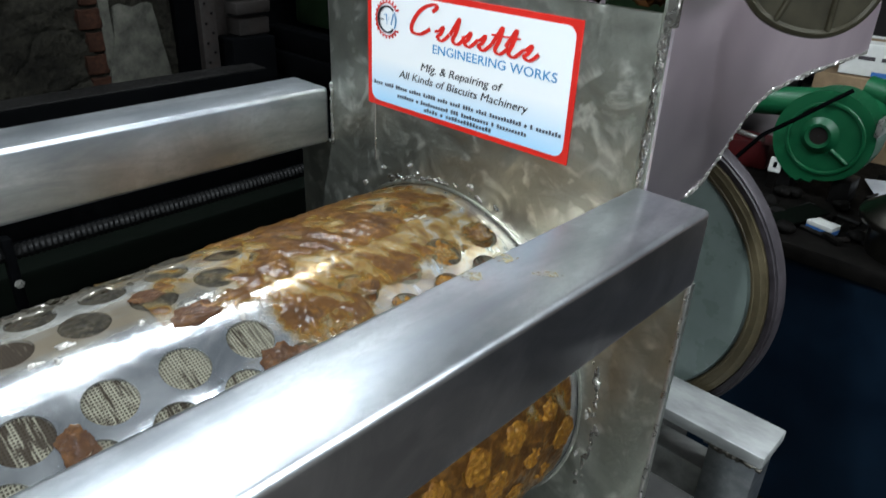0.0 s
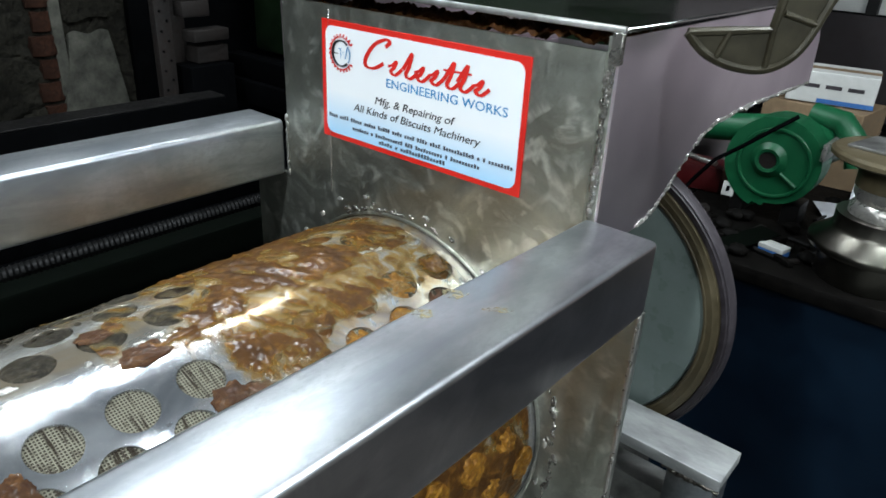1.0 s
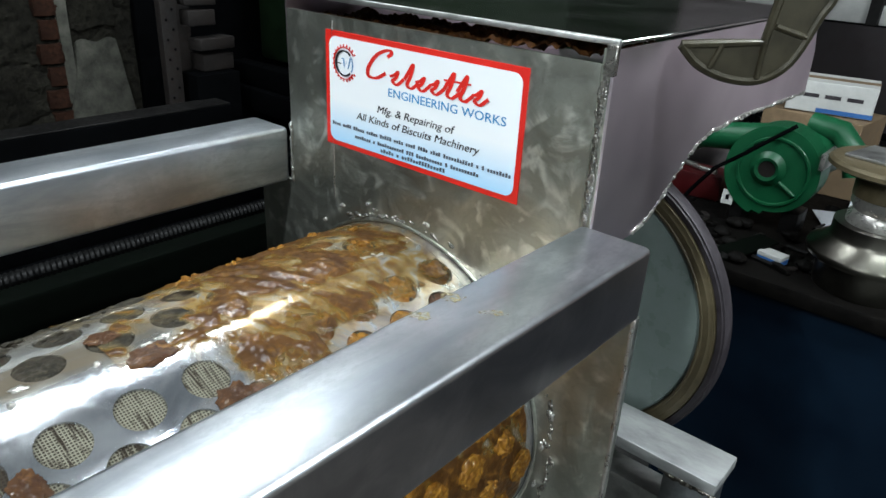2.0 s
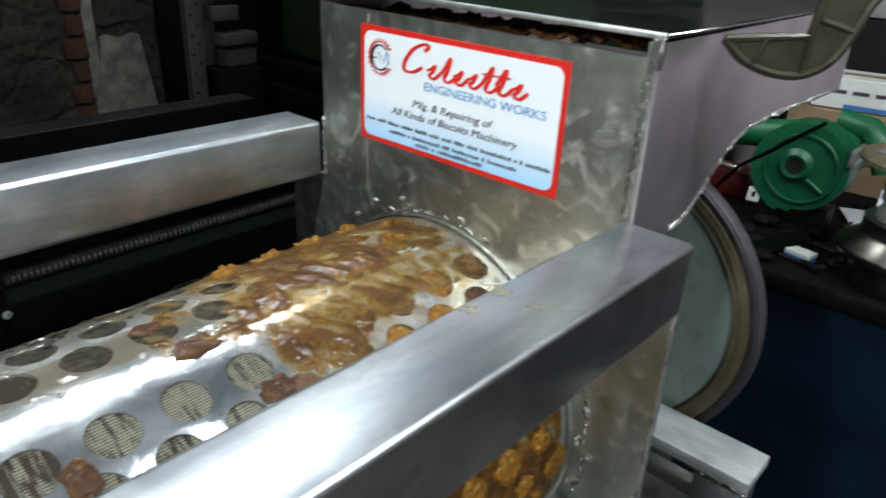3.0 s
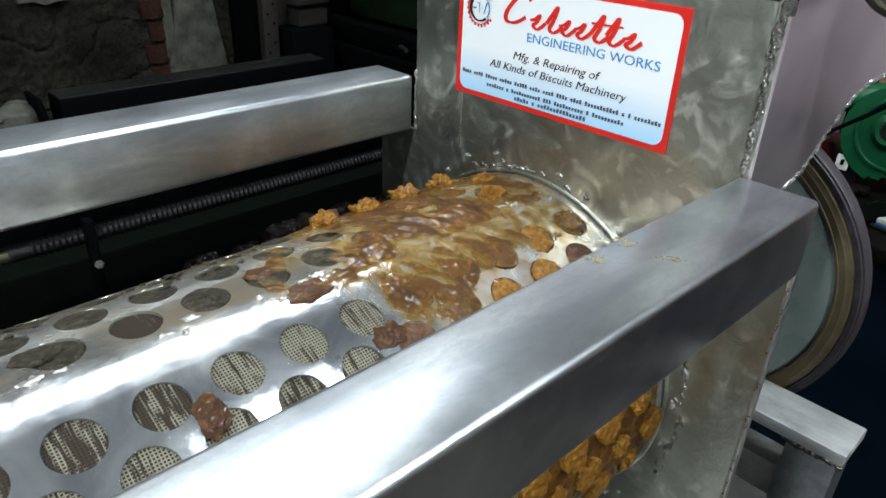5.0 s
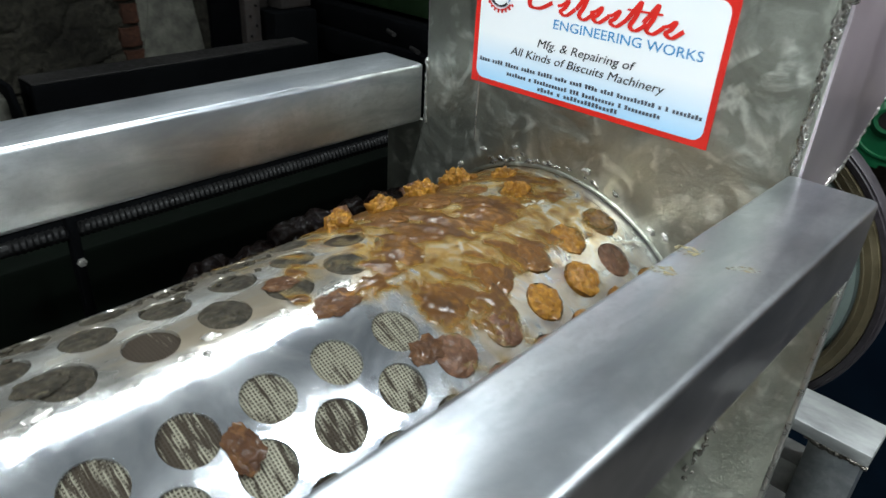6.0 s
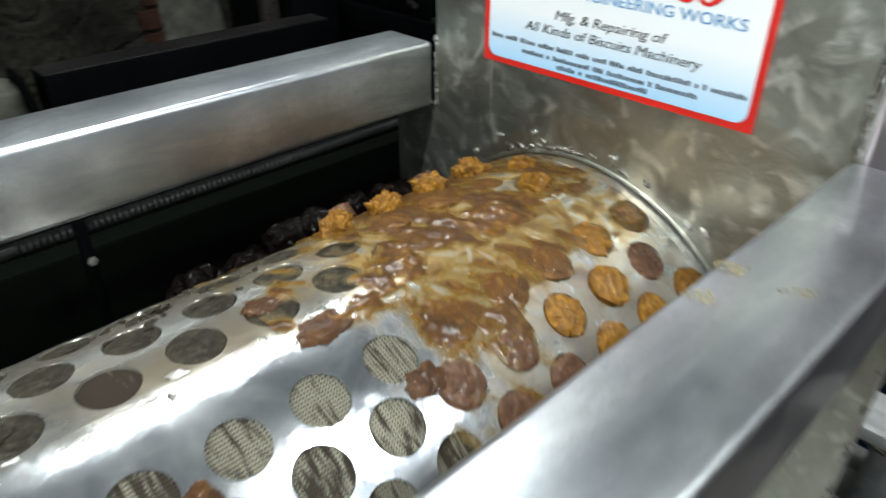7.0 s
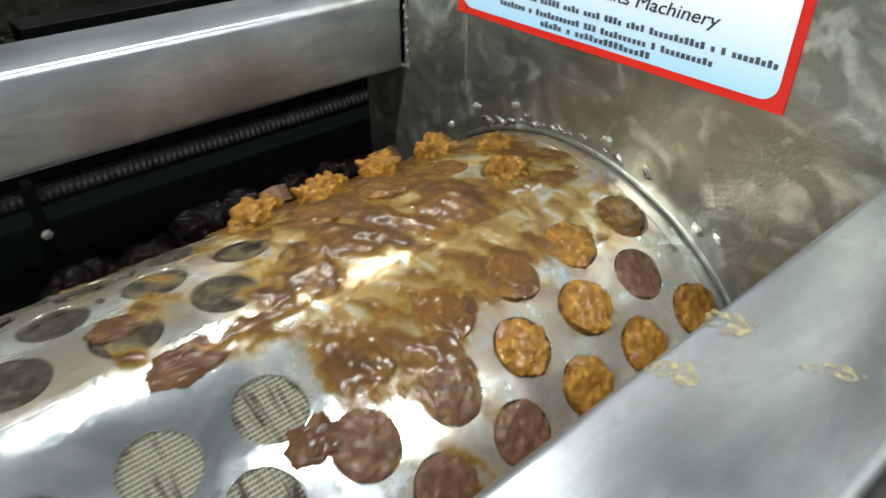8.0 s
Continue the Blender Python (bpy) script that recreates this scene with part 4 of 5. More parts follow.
def clumps():
    """Wet clumps that swell out on the drum's far side, with shade put into their colour."""
    # the same dough, coloured near black to stand for the shade there
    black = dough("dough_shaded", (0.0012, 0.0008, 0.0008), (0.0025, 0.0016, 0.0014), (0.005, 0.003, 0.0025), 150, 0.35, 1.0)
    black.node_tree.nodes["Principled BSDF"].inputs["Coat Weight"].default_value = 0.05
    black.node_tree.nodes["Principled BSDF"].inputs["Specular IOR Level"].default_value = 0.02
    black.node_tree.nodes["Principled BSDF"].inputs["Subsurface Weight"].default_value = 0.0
    rnd = random.Random(9)
    for i in range(9):
        y, a, r = -0.10 - 0.030 * i + rnd.uniform(-0.006, 0.006), -47 + rnd.uniform(-4, 3), rnd.uniform(0.018, 0.027)
        bm = lump((0, 0, 0), r, r * 1.3, r * 0.8, i * 2.1, 0.30, 60, 5)
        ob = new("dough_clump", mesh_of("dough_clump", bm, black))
        tagged(ob, "glossy dough clump with shade in its near-black colour, far side of the drum", "dough", "dough clumps")
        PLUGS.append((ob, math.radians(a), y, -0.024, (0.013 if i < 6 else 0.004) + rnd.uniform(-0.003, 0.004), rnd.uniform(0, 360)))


clumps()

# ---- the sign on the hopper front ----
def text_bm(words, size, shear=0.0, width=None):
    """Raised letters of the built-in font, in the x-z plane with the baseline at the origin."""
    cu = bpy.data.curves.new("letters", "FONT")
    cu.body, cu.size, cu.shear, cu.extrude, cu.resolution_u = words, size, shear, 0.0002, 3
    tmp = new("letters", cu)
    bpy.context.view_layer.update()
    me = bpy.data.meshes.new_from_object(tmp.evaluated_get(bpy.context.evaluated_depsgraph_get()))
    bm = bmesh.new()
    bm.from_mesh(me)
    bpy.data.objects.remove(tmp)
    bpy.data.curves.remove(cu)
    bpy.data.meshes.remove(me)
    xs = [v.co.x for v in bm.verts]
    lo, hi = min(xs), max(xs)
    k = width / (hi - lo) if width else 1.0
    for v in bm.verts:
        v.co = Vector(((v.co.x - lo) * k, -v.co.z, v.co.y))
    return bm


def rounded(x0, x1, z0, z1, r, n=8):
    pts = []
    for cx, cz, a0 in ((x1 - r, z1 - r, 0), (x0 + r, z1 - r, 90), (x0 + r, z0 + r, 180), (x1 - r, z0 + r, 270)):
        for k in range(n + 1):
            a = math.radians(a0 + 90 * k / n)
            pts.append((cx + r * math.cos(a), cz + r * math.sin(a)))
    return pts


def ribbon(points, w):
    """A flat pen stroke in the x-z plane."""
    bm = bmesh.new()
    pts = [Vector((x, -0.0005 * k / len(points), z)) for k, (x, z) in enumerate(points)]
    last = None
    for i, p in enumerate(pts):
        d = (pts[min(i + 1, len(pts) - 1)] - pts[max(i - 1, 0)]).normalized()
        n = Vector((-d.z, 0, d.x)).normalized()
        ww = w * (0.55 + 0.75 * abs(d.z))
        pair = (bm.verts.new(p + n * ww / 2), bm.verts.new(p - n * ww / 2))
        if last:
            bm.faces.new((last[0], last[1], pair[1], pair[0]))
        last = pair
    return bm


def sign():
    w, h, z0 = 0.30, 0.1405, 1.0990
    s = thing("sign", (0, 0, z0), "white and blue printed sign with a red border", "sign")
    part("border", box(0, w, -0.0012, 0.0, z0, z0 + h, 0.0004, 1), RED, s, "red border")
    part("panel", prism(rounded(0.0075, w - 0.0065, z0 + 0.0065, z0 + h - 0.0065, 0.011), -0.0005, "Y", -0.0012), SIGN, s, "white print fading to sky blue")
    top = z0 + h

    depth = itertools.count()

    def lay(name, bm, mat, x, v, y=-0.0021, label=""):
        y -= 0.00008 * (next(depth) % 12) if name in ("stroke", "ring", "zigzag", "bar") else 0.0
        bmesh.ops.translate(bm, verts=bm.verts, vec=(x, y, top - v * h))
        return part(name, bm, mat, s, label, smooth=False)

    # a flourish of pen strokes stands for the brand name
    def wave(pts, n=14):
        out = []
        for i in range(len(pts) - 1):
            p0, p1, p2, p3 = (pts[max(i - 1, 0)], pts[i], pts[i + 1], pts[min(i + 2, len(pts) - 1)])
            for k in range(n):
                t = k / n
                out.append(tuple(0.5 * (2 * b + (c - a) * t + (2 * a - 5 * b + 4 * c - d) * t * t + (3 * b - a - 3 * c + d) * t ** 3) for a, b, c, d in zip(p0, p1, p2, p3)))
        return out + [pts[-1]]
    big = [(0.034, 0.036), (0.040, 0.043), (0.034, 0.046), (0.018, 0.036), (0.006, 0.016), (0.006, 0.003), (0.018, 0.002), (0.032, 0.012)]
    lay("stroke", ribbon(wave([(1.08 * a, 0.76 * b) for a, b in big]), 0.0046), RED, 0.071, 0.325)
    for x0, tall in ((0.040, 0), (0.063, 1), (0.080, 0), (0.100, 0), (0.122, 1), (0.140, 1), (0.160, 0)):
        hh = 0.026 if tall else 0.0145
        pts = [(0.0, 0.008), (0.006, hh * 0.7), (0.011, hh), (0.008, hh * 0.5), (0.004, 0.003), (0.010, 0.0), (0.019, 0.008)]
        lay("stroke", ribbon(wave([(1.18 * a, b) for a, b in pts], 8), 0.0040), RED, 0.072 + x0, 0.330)
    lay("stroke", ribbon([(0, 0), (0.038, 0.001)], 0.0035), RED, 0.193, 0.205)
    lay("letters", text_bm("ENGINEERING WORKS", 0.0138, 0, 0.168), BLUEINK, 0.110, 0.440)
    lay("letters", text_bm("Mfg. & Repairing of", 0.0126, 0.22, 0.120), INK, 0.092, 0.600)
    lay("letters", text_bm("All Kinds of Biscuits Machinery", 0.0126, 0.22, 0.191), INK, 0.056, 0.705)
    # small print: a row of narrow bars for each word
    rnd = random.Random(17)
    for x, x1, v, words in ((0.0125, 0.291, 0.812, (4, 4, 5, 5, 5, 4, 4, 4, 4, 11, 1, 1, 8)), (0.054, 0.249, 0.880, (7, 1, 11, 3, 10, 1, 10)), (0.099, 0.202, 0.932, (5, 1, 15))):
        step = (x1 - x) / (sum(words) + 0.9 * (len(words) - 1))
        for n_bars in words:
            b = bmesh.new()
            for k in range(n_bars):
                box(k * step, (k + 0.66) * step, -0.0002, 0.0002, 0, rnd.choice((0.0034, 0.0034, 0.0046)), 0, 1, b)
            lay("text_bar", b, GREYINK, x, v)
            x += (n_bars + 0.9) * step
    # round badge: toothed ring, broken dark ring, zigzag
    cx, cz, n = 0.036, 0.255, 20
    for k in range(n):
        a = math.radians(35 + 290 * k / (n - 1))
        b = box(-0.0011, 0.0011, -0.0002, 0.0002, -0.0015, 0.0015)
        turned(b, (0.0205 * math.cos(a), 0, 0.0205 * math.sin(a)), 0, 90 - math.degrees(a), 0)
        lay("tooth", b, RED, cx, cz)
    arc = lambda r, a0, a1: [(r * math.cos(math.radians(a0 + (a1 - a0) * k / 40)), r * math.sin(math.radians(a0 + (a1 - a0) * k / 40))) for k in range(41)]
    lay("ring", ribbon(arc(0.0185, 35, 325), 0.0018), RED, cx, cz)
    lay("ring", ribbon(arc(0.0145, 45, 315), 0.0028), INK, cx, cz)
    lay("ring", ribbon(arc(0.0148, -38, 38), 0.0012), BLUEINK, cx, cz)
    lay("zigzag", ribbon([(-0.006, 0.005), (-0.002, 0.005), (-0.001, -0.006), (0.003, 0.003), (0.006, -0.006), (0.010, 0.007)], 0.0016), BLUEINK, cx, cz)
    lay("bar", ribbon([(-0.015, -0.001), (-0.006, -0.001)], 0.0022), INK, cx, cz)


GREYINK = simple("grey_print", (0.05, 0.06, 0.085), (0.09, 0.10, 0.13), 0.4, 0, 400, 0.02)
sign()


def clamp():
    eye = Vector((0.462, 0.155, 1.238))
    right, up = Vector((0.80, 0.60, 0)), Vector((0, 0, 1))
    out = Vector((0.60, -0.80, 0))
    k = 0.84
    outer = [(-0.095, 0.034), (-0.0725, 0.013), (-0.038, 0.0), (0.0, 0.0), (0.03, 0.022), (0.05, 0.0725), (0.061, 0.103), (0.064, 0.20), (0.064, 0.28)]
    inner = [(0.008, 0.28), (0.006, 0.19), (0.004, 0.103), (-0.004, 0.042), (-0.05, 0.038)]
    c = thing("clamp", tuple(eye), "dark cast iron clamp gripping the hopper edge", "clamp")

    def bend(pts, n=6):
        out = []
        for i in range(len(pts) - 1):
            p0, p1, p2, p3 = pts[max(i - 1, 0)], pts[i], pts[i + 1], pts[min(i + 2, len(pts) - 1)]
            for q in range(n):
                t = q / n
                out.append(tuple(0.5 * (2 * b + (c_ - a) * t + (2 * a - 5 * b + 4 * c_ - d) * t * t + (3 * b - a - 3 * c_ + d) * t ** 3) for a, b, c_, d in zip(p0, p1, p2, p3)))
        return out + [pts[-1]]

    def slab(pts, d0, d1):
        bm = bmesh.new()
        a = [bm.verts.new(eye + k * x * right + k * z * up + d0 * out) for x, z in pts]
        b = [bm.verts.new(eye + k * x * right + k * z * up + d1 * out) for x, z in pts]
        bm.faces.new(a)
        bm.faces.new(b)
        for i in range(len(pts)):
            j = (i + 1) % len(pts)
            bm.faces.new((a[i], a[j], b[j], b[i]))
        return bm
    part("frame", slab(bend(outer) + inner, -0.006, 0.004), OLIVE, c, "olive brown recessed web")
    loop = bend(outer) + inner
    at = lambda x, z, d=0.0: tuple(eye + k * x * right + k * z * up + d * out)
    part("rim", rod([at(x, z, 0.002) for x, z in loop + loop[:1]], 0.0045, 8), OLIVE, c)
    for a, b in (((0.004, 0.06), (0.04, 0.05)), ((-0.004, 0.042), (-0.004, 0.002)), ((-0.05, 0.038), (-0.06, 0.010))):
        part("rib", rod([at(*a, 0.004), at(*b, 0.004)], 0.003, 8), OLIVE, c)


OLIVE = simple("olive_cast_iron", (0.018, 0.015, 0.008), (0.045, 0.038, 0.02), 0.4, 0.3, 40, 0.3)
clamp()


HEAP = dough("dough_heap", (0.040, 0.015, 0.006), (0.075, 0.030, 0.010), (0.15, 0.066, 0.020), 90, 0.40, 1.0)


def hopper_dough():
    bm = bmesh.new()
    nx, ny = 150, 44
    grid = [[bm.verts.new((-0.07 + 0.44 * i / nx, 0.012 + 0.12 * j / ny, 1.244 + 0.010 * noise.noise(Vector((i * 0.12, j * 0.16, 1))) + 0.006 * noise.noise(Vector((i * 0.33, j * 0.42, 5))) + 0.003 * noise.noise(Vector((i * 0.8, j * 0.9, 9))) + 0.020 * (i / nx) ** 1.5)) for j in range(ny + 1)] for i in range(nx + 1)]
    for i in range(nx):
        for j in range(ny):
            bm.faces.new((grid[i][j], grid[i + 1][j], grid[i + 1][j + 1], grid[i][j + 1]))
    solo("hopper_dough", bm, HEAP, (0.15, 0.06, 1.2), "dark brown dough filling the hopper", "dough", kind="stuff")


hopper_dough()


def rail_smudges():
    """Dried dough spots on the rail top."""
    for i, (x, y, a, b) in enumerate(((0.389, -0.243, 0.009, 0.006), (0.386, -0.205, 0.010, 0.006), (0.424, -0.201, 0.010, 0.003))):
        bm = lump((0, 0, 0), a, b, 0.00025, i * 3.3, 0.7, 160, 4)
        turned(bm, (x, y, RAIL_TOP + 0.0002), 0, 0, 40)
        solo("dough_spot", bm, SPOT, (x, y, RAIL_TOP), "small dried yellow-brown dough spot on the rail", "dough", "dough spots on the rail")


SPOT = simple("dried_dough_spot", (0.30, 0.25, 0.13), (0.42, 0.36, 0.2), 0.5, 0.5, 200, 0.3)
SPOT_NT = SPOT.node_tree
SPOT_NT.links.new(ramp(SPOT_NT, noise_tex(SPOT_NT, coords(SPOT_NT), 260, 4, 0.6), [(0.45, 0.0), (0.62, 0.8)]), SPOT_NT.nodes["Principled BSDF"].inputs["Alpha"])
rail_smudges()


# ---- the lathe beyond the drum ----
def lathe_machine():
    m = thing("lathe", (-0.95, 0, 0), "black oily workshop lathe with a lead screw", "machine")
    # bed, base and covers wear the shade-darkened black
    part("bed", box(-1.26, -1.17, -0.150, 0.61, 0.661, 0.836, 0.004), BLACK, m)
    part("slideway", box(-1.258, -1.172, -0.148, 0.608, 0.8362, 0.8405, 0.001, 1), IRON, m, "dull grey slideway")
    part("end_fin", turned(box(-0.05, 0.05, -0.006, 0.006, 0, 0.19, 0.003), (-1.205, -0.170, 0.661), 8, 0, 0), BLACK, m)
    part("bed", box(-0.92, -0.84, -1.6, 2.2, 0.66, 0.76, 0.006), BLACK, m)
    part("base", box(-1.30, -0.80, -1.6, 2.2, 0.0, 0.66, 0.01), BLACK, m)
    part("apron", box(-0.79, -0.70, -1.6, 1.6, 0.28, 0.66, 0.01), DARKGREEN, m, "green apron coloured near black for shade")
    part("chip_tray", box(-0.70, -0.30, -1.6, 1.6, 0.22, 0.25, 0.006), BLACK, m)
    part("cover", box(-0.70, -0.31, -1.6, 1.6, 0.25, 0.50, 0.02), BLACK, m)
    # lead screw as one threaded bar
    bm = bmesh.new()
    seg, pitch, y0, y1, r = 14, 0.010, -0.40, 1.4, 0.0145
    n = int((y1 - y0) / (pitch / 2))
    rings = []
    for i in range(n + 1):
        rr = r if i % 2 else r * 0.78
        rings.append([bm.verts.new((-0.60 + rr * math.cos(2 * math.pi * k / seg), y0 + i * pitch / 2 + pitch * k / seg, 0.752 + rr * math.sin(2 * math.pi * k / seg))) for k in range(seg)])
    for a, b in zip(rings, rings[1:]):
        for k in range(seg - 1):
            bm.faces.new((a[k], a[k + 1], b[k + 1], b[k]))
    part("lead_screw", bm, OILY, m, "dark threaded lead screw")
    part("screw_core", rod([(-0.60, -0.43, 0.752), (-0.60, 1.4, 0.752)], r * 0.8), OILY, m)
    part("screw_end", rod([(-0.60, -0.50, 0.752), (-0.60, -0.41, 0.752)], 0.010), OLIVE, m, "rusty brown screw end")
    br = part("bracket", box(-0.607, -0.583, -0.309, -0.293, 0.44, 0.785, 0.003), BLACK, m)
    part("bolt", turned(lathe([(0.001, 0), (0.008, 0), (0.008, 0.006), (0.001, 0.007)], "X", 6), (-0.585, -0.30, 0.70)), WELD, br, "bright bolt head")
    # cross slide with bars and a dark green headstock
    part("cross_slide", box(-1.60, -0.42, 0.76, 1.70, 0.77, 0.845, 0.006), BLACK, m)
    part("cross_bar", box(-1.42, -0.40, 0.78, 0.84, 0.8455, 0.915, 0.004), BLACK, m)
    part("headstock", box(-1.64, -0.30, 1.05, 1.75, 0.862, 1.75, 0.02), HEADGREEN, m, "very dark green headstock")
    for x, y, z in ((-0.96, 0.755, 0.89), (-0.86, 0.755, 0.86), (-0.48, 0.755, 0.865)):
        part("bolt", rod([(x - 0.03, y, z), (x + 0.02, y - 0.02, z)], 0.007), IRON, m)


lathe_machine()


def planks():
    for i, (x, y, z0, z1, w, d) in enumerate(((-1.30, 0.50, 0.0, 1.7, 0.05, 0.03), (-1.45, 0.62, 0.0, 1.4, 0.06, 0.04))):
        p = thing("plank", (x, y, z0), "weathered wooden plank with drilled holes, standing upright", "plank", "upright planks")
        part("board", box(x - d / 2, x + d / 2, y - w / 2, y + w / 2, z0, z1, 0.003), WOOD, p)
        if i == 0:
            for k in range(14):
                part("hole", turned(lathe([(0.0005, 0), (0.004, 0), (0.004, 0.001), (0.0005, 0.001)], "X", 8), (x + d / 2, y + (0.010 if k % 2 else -0.010), 0.85 + 0.028 * k)), BLACK, p)
    for x, y, z, a, b, c, rz in ((-1.30, 0.64, 0.98, 0.06, 0.13, 0.035, 8), (-1.30, 0.60, 1.052, 0.05, 0.09, 0.045, 0), (-1.30, 0.60, 1.11, 0.05, 0.10, 0.03, -4), (-1.32, 0.65, 0.915, 0.07, 0.11, 0.05, 3)):
        bm = box(-a / 2, a / 2, -b / 2, b / 2, 0, c, 0.004)
        turned(bm, (x, y, z), 0, 0, rz)
        solo("wood_block", bm, WOOD, (x, y, z), "rough brown wooden block in a pile", "wood block", "piled wood blocks")
    # post in the same black, its shade put into the colour
    pile = solo("wood_post", box(-1.35, -1.25, 0.55, 0.70, 0.0, 0.913, 0.004), BLACK, (-1.3, 0.62, 0), "wooden post under the block pile, coloured near black for shade", "post")
    bm = box(-0.045, 0.045, -0.055, 0.055, 0, 0.155, 0.012, 3)
    bmesh.ops.subdivide_edges(bm, edges=bm.edges, cuts=5, use_grid_fill=True)
    for v in bm.verts:
        q = v.co.copy()
        v.co += 0.016 * noise.noise_vector(q * 16) + 0.005 * noise.noise_vector(q * 50)
        v.co += Vector((0, 0.006, 0.004)) * math.copysign(1, noise.noise(Vector((q.x * 8, q.y * 8, q.z * 70))))
        v.co.z = max(0.0, v.co.z)
    turned(bm, (-1.235, -0.245, 0.6605), 0, 0, 24)
    solo("stone_block", bm, PLASTER, (-1.235, -0.245, 0.6605), "pale split layered stone block standing on the lathe base", "stone")


planks()


def west_wall_pieces():
    """Bare brick quoins and broken plaster on the mortar wall."""
    def slab(y0, y1, z0, z1, sd, mat, name, lab, thick=0.02, lean=0.0):
        n = 40
        pts = []
        for k in range(n):
            a = 2 * math.pi * k / n
            c, s = math.cos(a), math.sin(a)
            q = 1 / max(abs(c), abs(s))
            rr = 0.5 * q * (0.92 + 0.16 * noise.noise(Vector((c * 1.5, s * 1.5, sd))))
            yy = (y0 + y1) / 2 + rr * c * (y1 - y0) * (1 - lean * s * rr)
            pts.append((yy, (z0 + z1) / 2 + rr * s * (z1 - z0)))
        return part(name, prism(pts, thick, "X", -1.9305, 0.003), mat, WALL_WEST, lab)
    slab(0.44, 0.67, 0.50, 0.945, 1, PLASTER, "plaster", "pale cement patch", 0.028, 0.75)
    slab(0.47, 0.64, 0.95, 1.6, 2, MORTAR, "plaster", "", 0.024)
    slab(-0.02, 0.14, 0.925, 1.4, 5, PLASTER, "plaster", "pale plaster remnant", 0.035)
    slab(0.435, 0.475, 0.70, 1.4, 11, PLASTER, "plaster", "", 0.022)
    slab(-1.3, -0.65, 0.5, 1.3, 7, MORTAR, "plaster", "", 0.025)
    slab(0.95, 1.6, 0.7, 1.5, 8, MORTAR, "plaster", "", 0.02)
    rnd = random.Random(3)
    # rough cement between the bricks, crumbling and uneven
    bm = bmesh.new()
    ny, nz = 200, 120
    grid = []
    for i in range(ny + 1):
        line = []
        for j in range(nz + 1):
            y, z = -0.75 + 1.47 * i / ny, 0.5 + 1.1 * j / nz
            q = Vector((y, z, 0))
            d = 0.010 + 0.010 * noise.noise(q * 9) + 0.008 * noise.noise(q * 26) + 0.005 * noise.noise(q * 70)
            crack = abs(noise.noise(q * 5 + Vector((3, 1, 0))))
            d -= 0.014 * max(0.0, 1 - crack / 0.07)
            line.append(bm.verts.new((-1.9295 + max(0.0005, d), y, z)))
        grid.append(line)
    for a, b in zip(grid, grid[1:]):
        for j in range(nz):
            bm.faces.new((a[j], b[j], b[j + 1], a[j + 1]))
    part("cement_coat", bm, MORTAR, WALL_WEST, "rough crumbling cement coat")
    # black sheet added for the dark gap beside the plaster, no real board
    solo("dark_gap_sheet", box(-1.925, -1.89, 0.70, 1.9, 0.0, 2.0, 0.004), BLACK, (-1.9, 1.3, 0), "black sheet added on the wall for the dark gap beside the plaster", "board")
    bb = box(0, 0.045, -0.040, 0.040, 0, 0.066, 0.006, 2)
    bmesh.ops.subdivide_edges(bb, edges=[e for e in bb.edges if e.calc_length() > 0.02], cuts=3, use_grid_fill=True)
    for v in bb.verts:
        v.co += 0.007 * noise.noise_vector(v.co * 34) + 0.003 * noise.noise_vector(v.co * 90)
    me = mesh_of("brick", bb, BRICK)
    o = ORIGIN[WALL_WEST]
    for k in range(14):
        for col, y in enumerate((0.400,)):
            b = new("brick", me)
            b.parent = WALL_WEST
            b.matrix_basis = pose(-1.93 - o.x + rnd.uniform(-0.028, -0.016), y + rnd.uniform(-0.01, 0.01) + 0.012 * (k % 2) - o.y, 0.55 + 0.078 * k - o.z, 0, 0, rnd.uniform(-3, 3))


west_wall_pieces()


# ---- the work bench with a blower ----
def bench():
    b = thing("workbench", (0.9, 1.5, 0), "dark blue steel workbench with a black oily top", "workbench")
    part("front_panel", box(0.20, 2.0, 0.90, 0.905, 0.05, 0.685, 0.002, 1), BLUE, b, "dark blue painted sheet")
    part("side_panel", box(0.195, 0.20, 0.90, 2.3, 0.05, 0.685, 0.002, 1), BLUE, b, "dark blue painted sheet")
    part("top", box(0.05, 2.05, 0.87, 2.35, 0.685, 0.72, 0.004), SCRAP, b, "black oily bench top")
    for x in (0.25, 1.9):
        for y in (0.95, 2.25):
            part("leg", box(x - 0.03, x + 0.03, y - 0.03, y + 0.03, 0, 0.685), BLACK, b)
    part("back_panel", box(0.25, 1.95, 2.28, 2.3, 0.05, 0.685), BLUE, b)


bench()


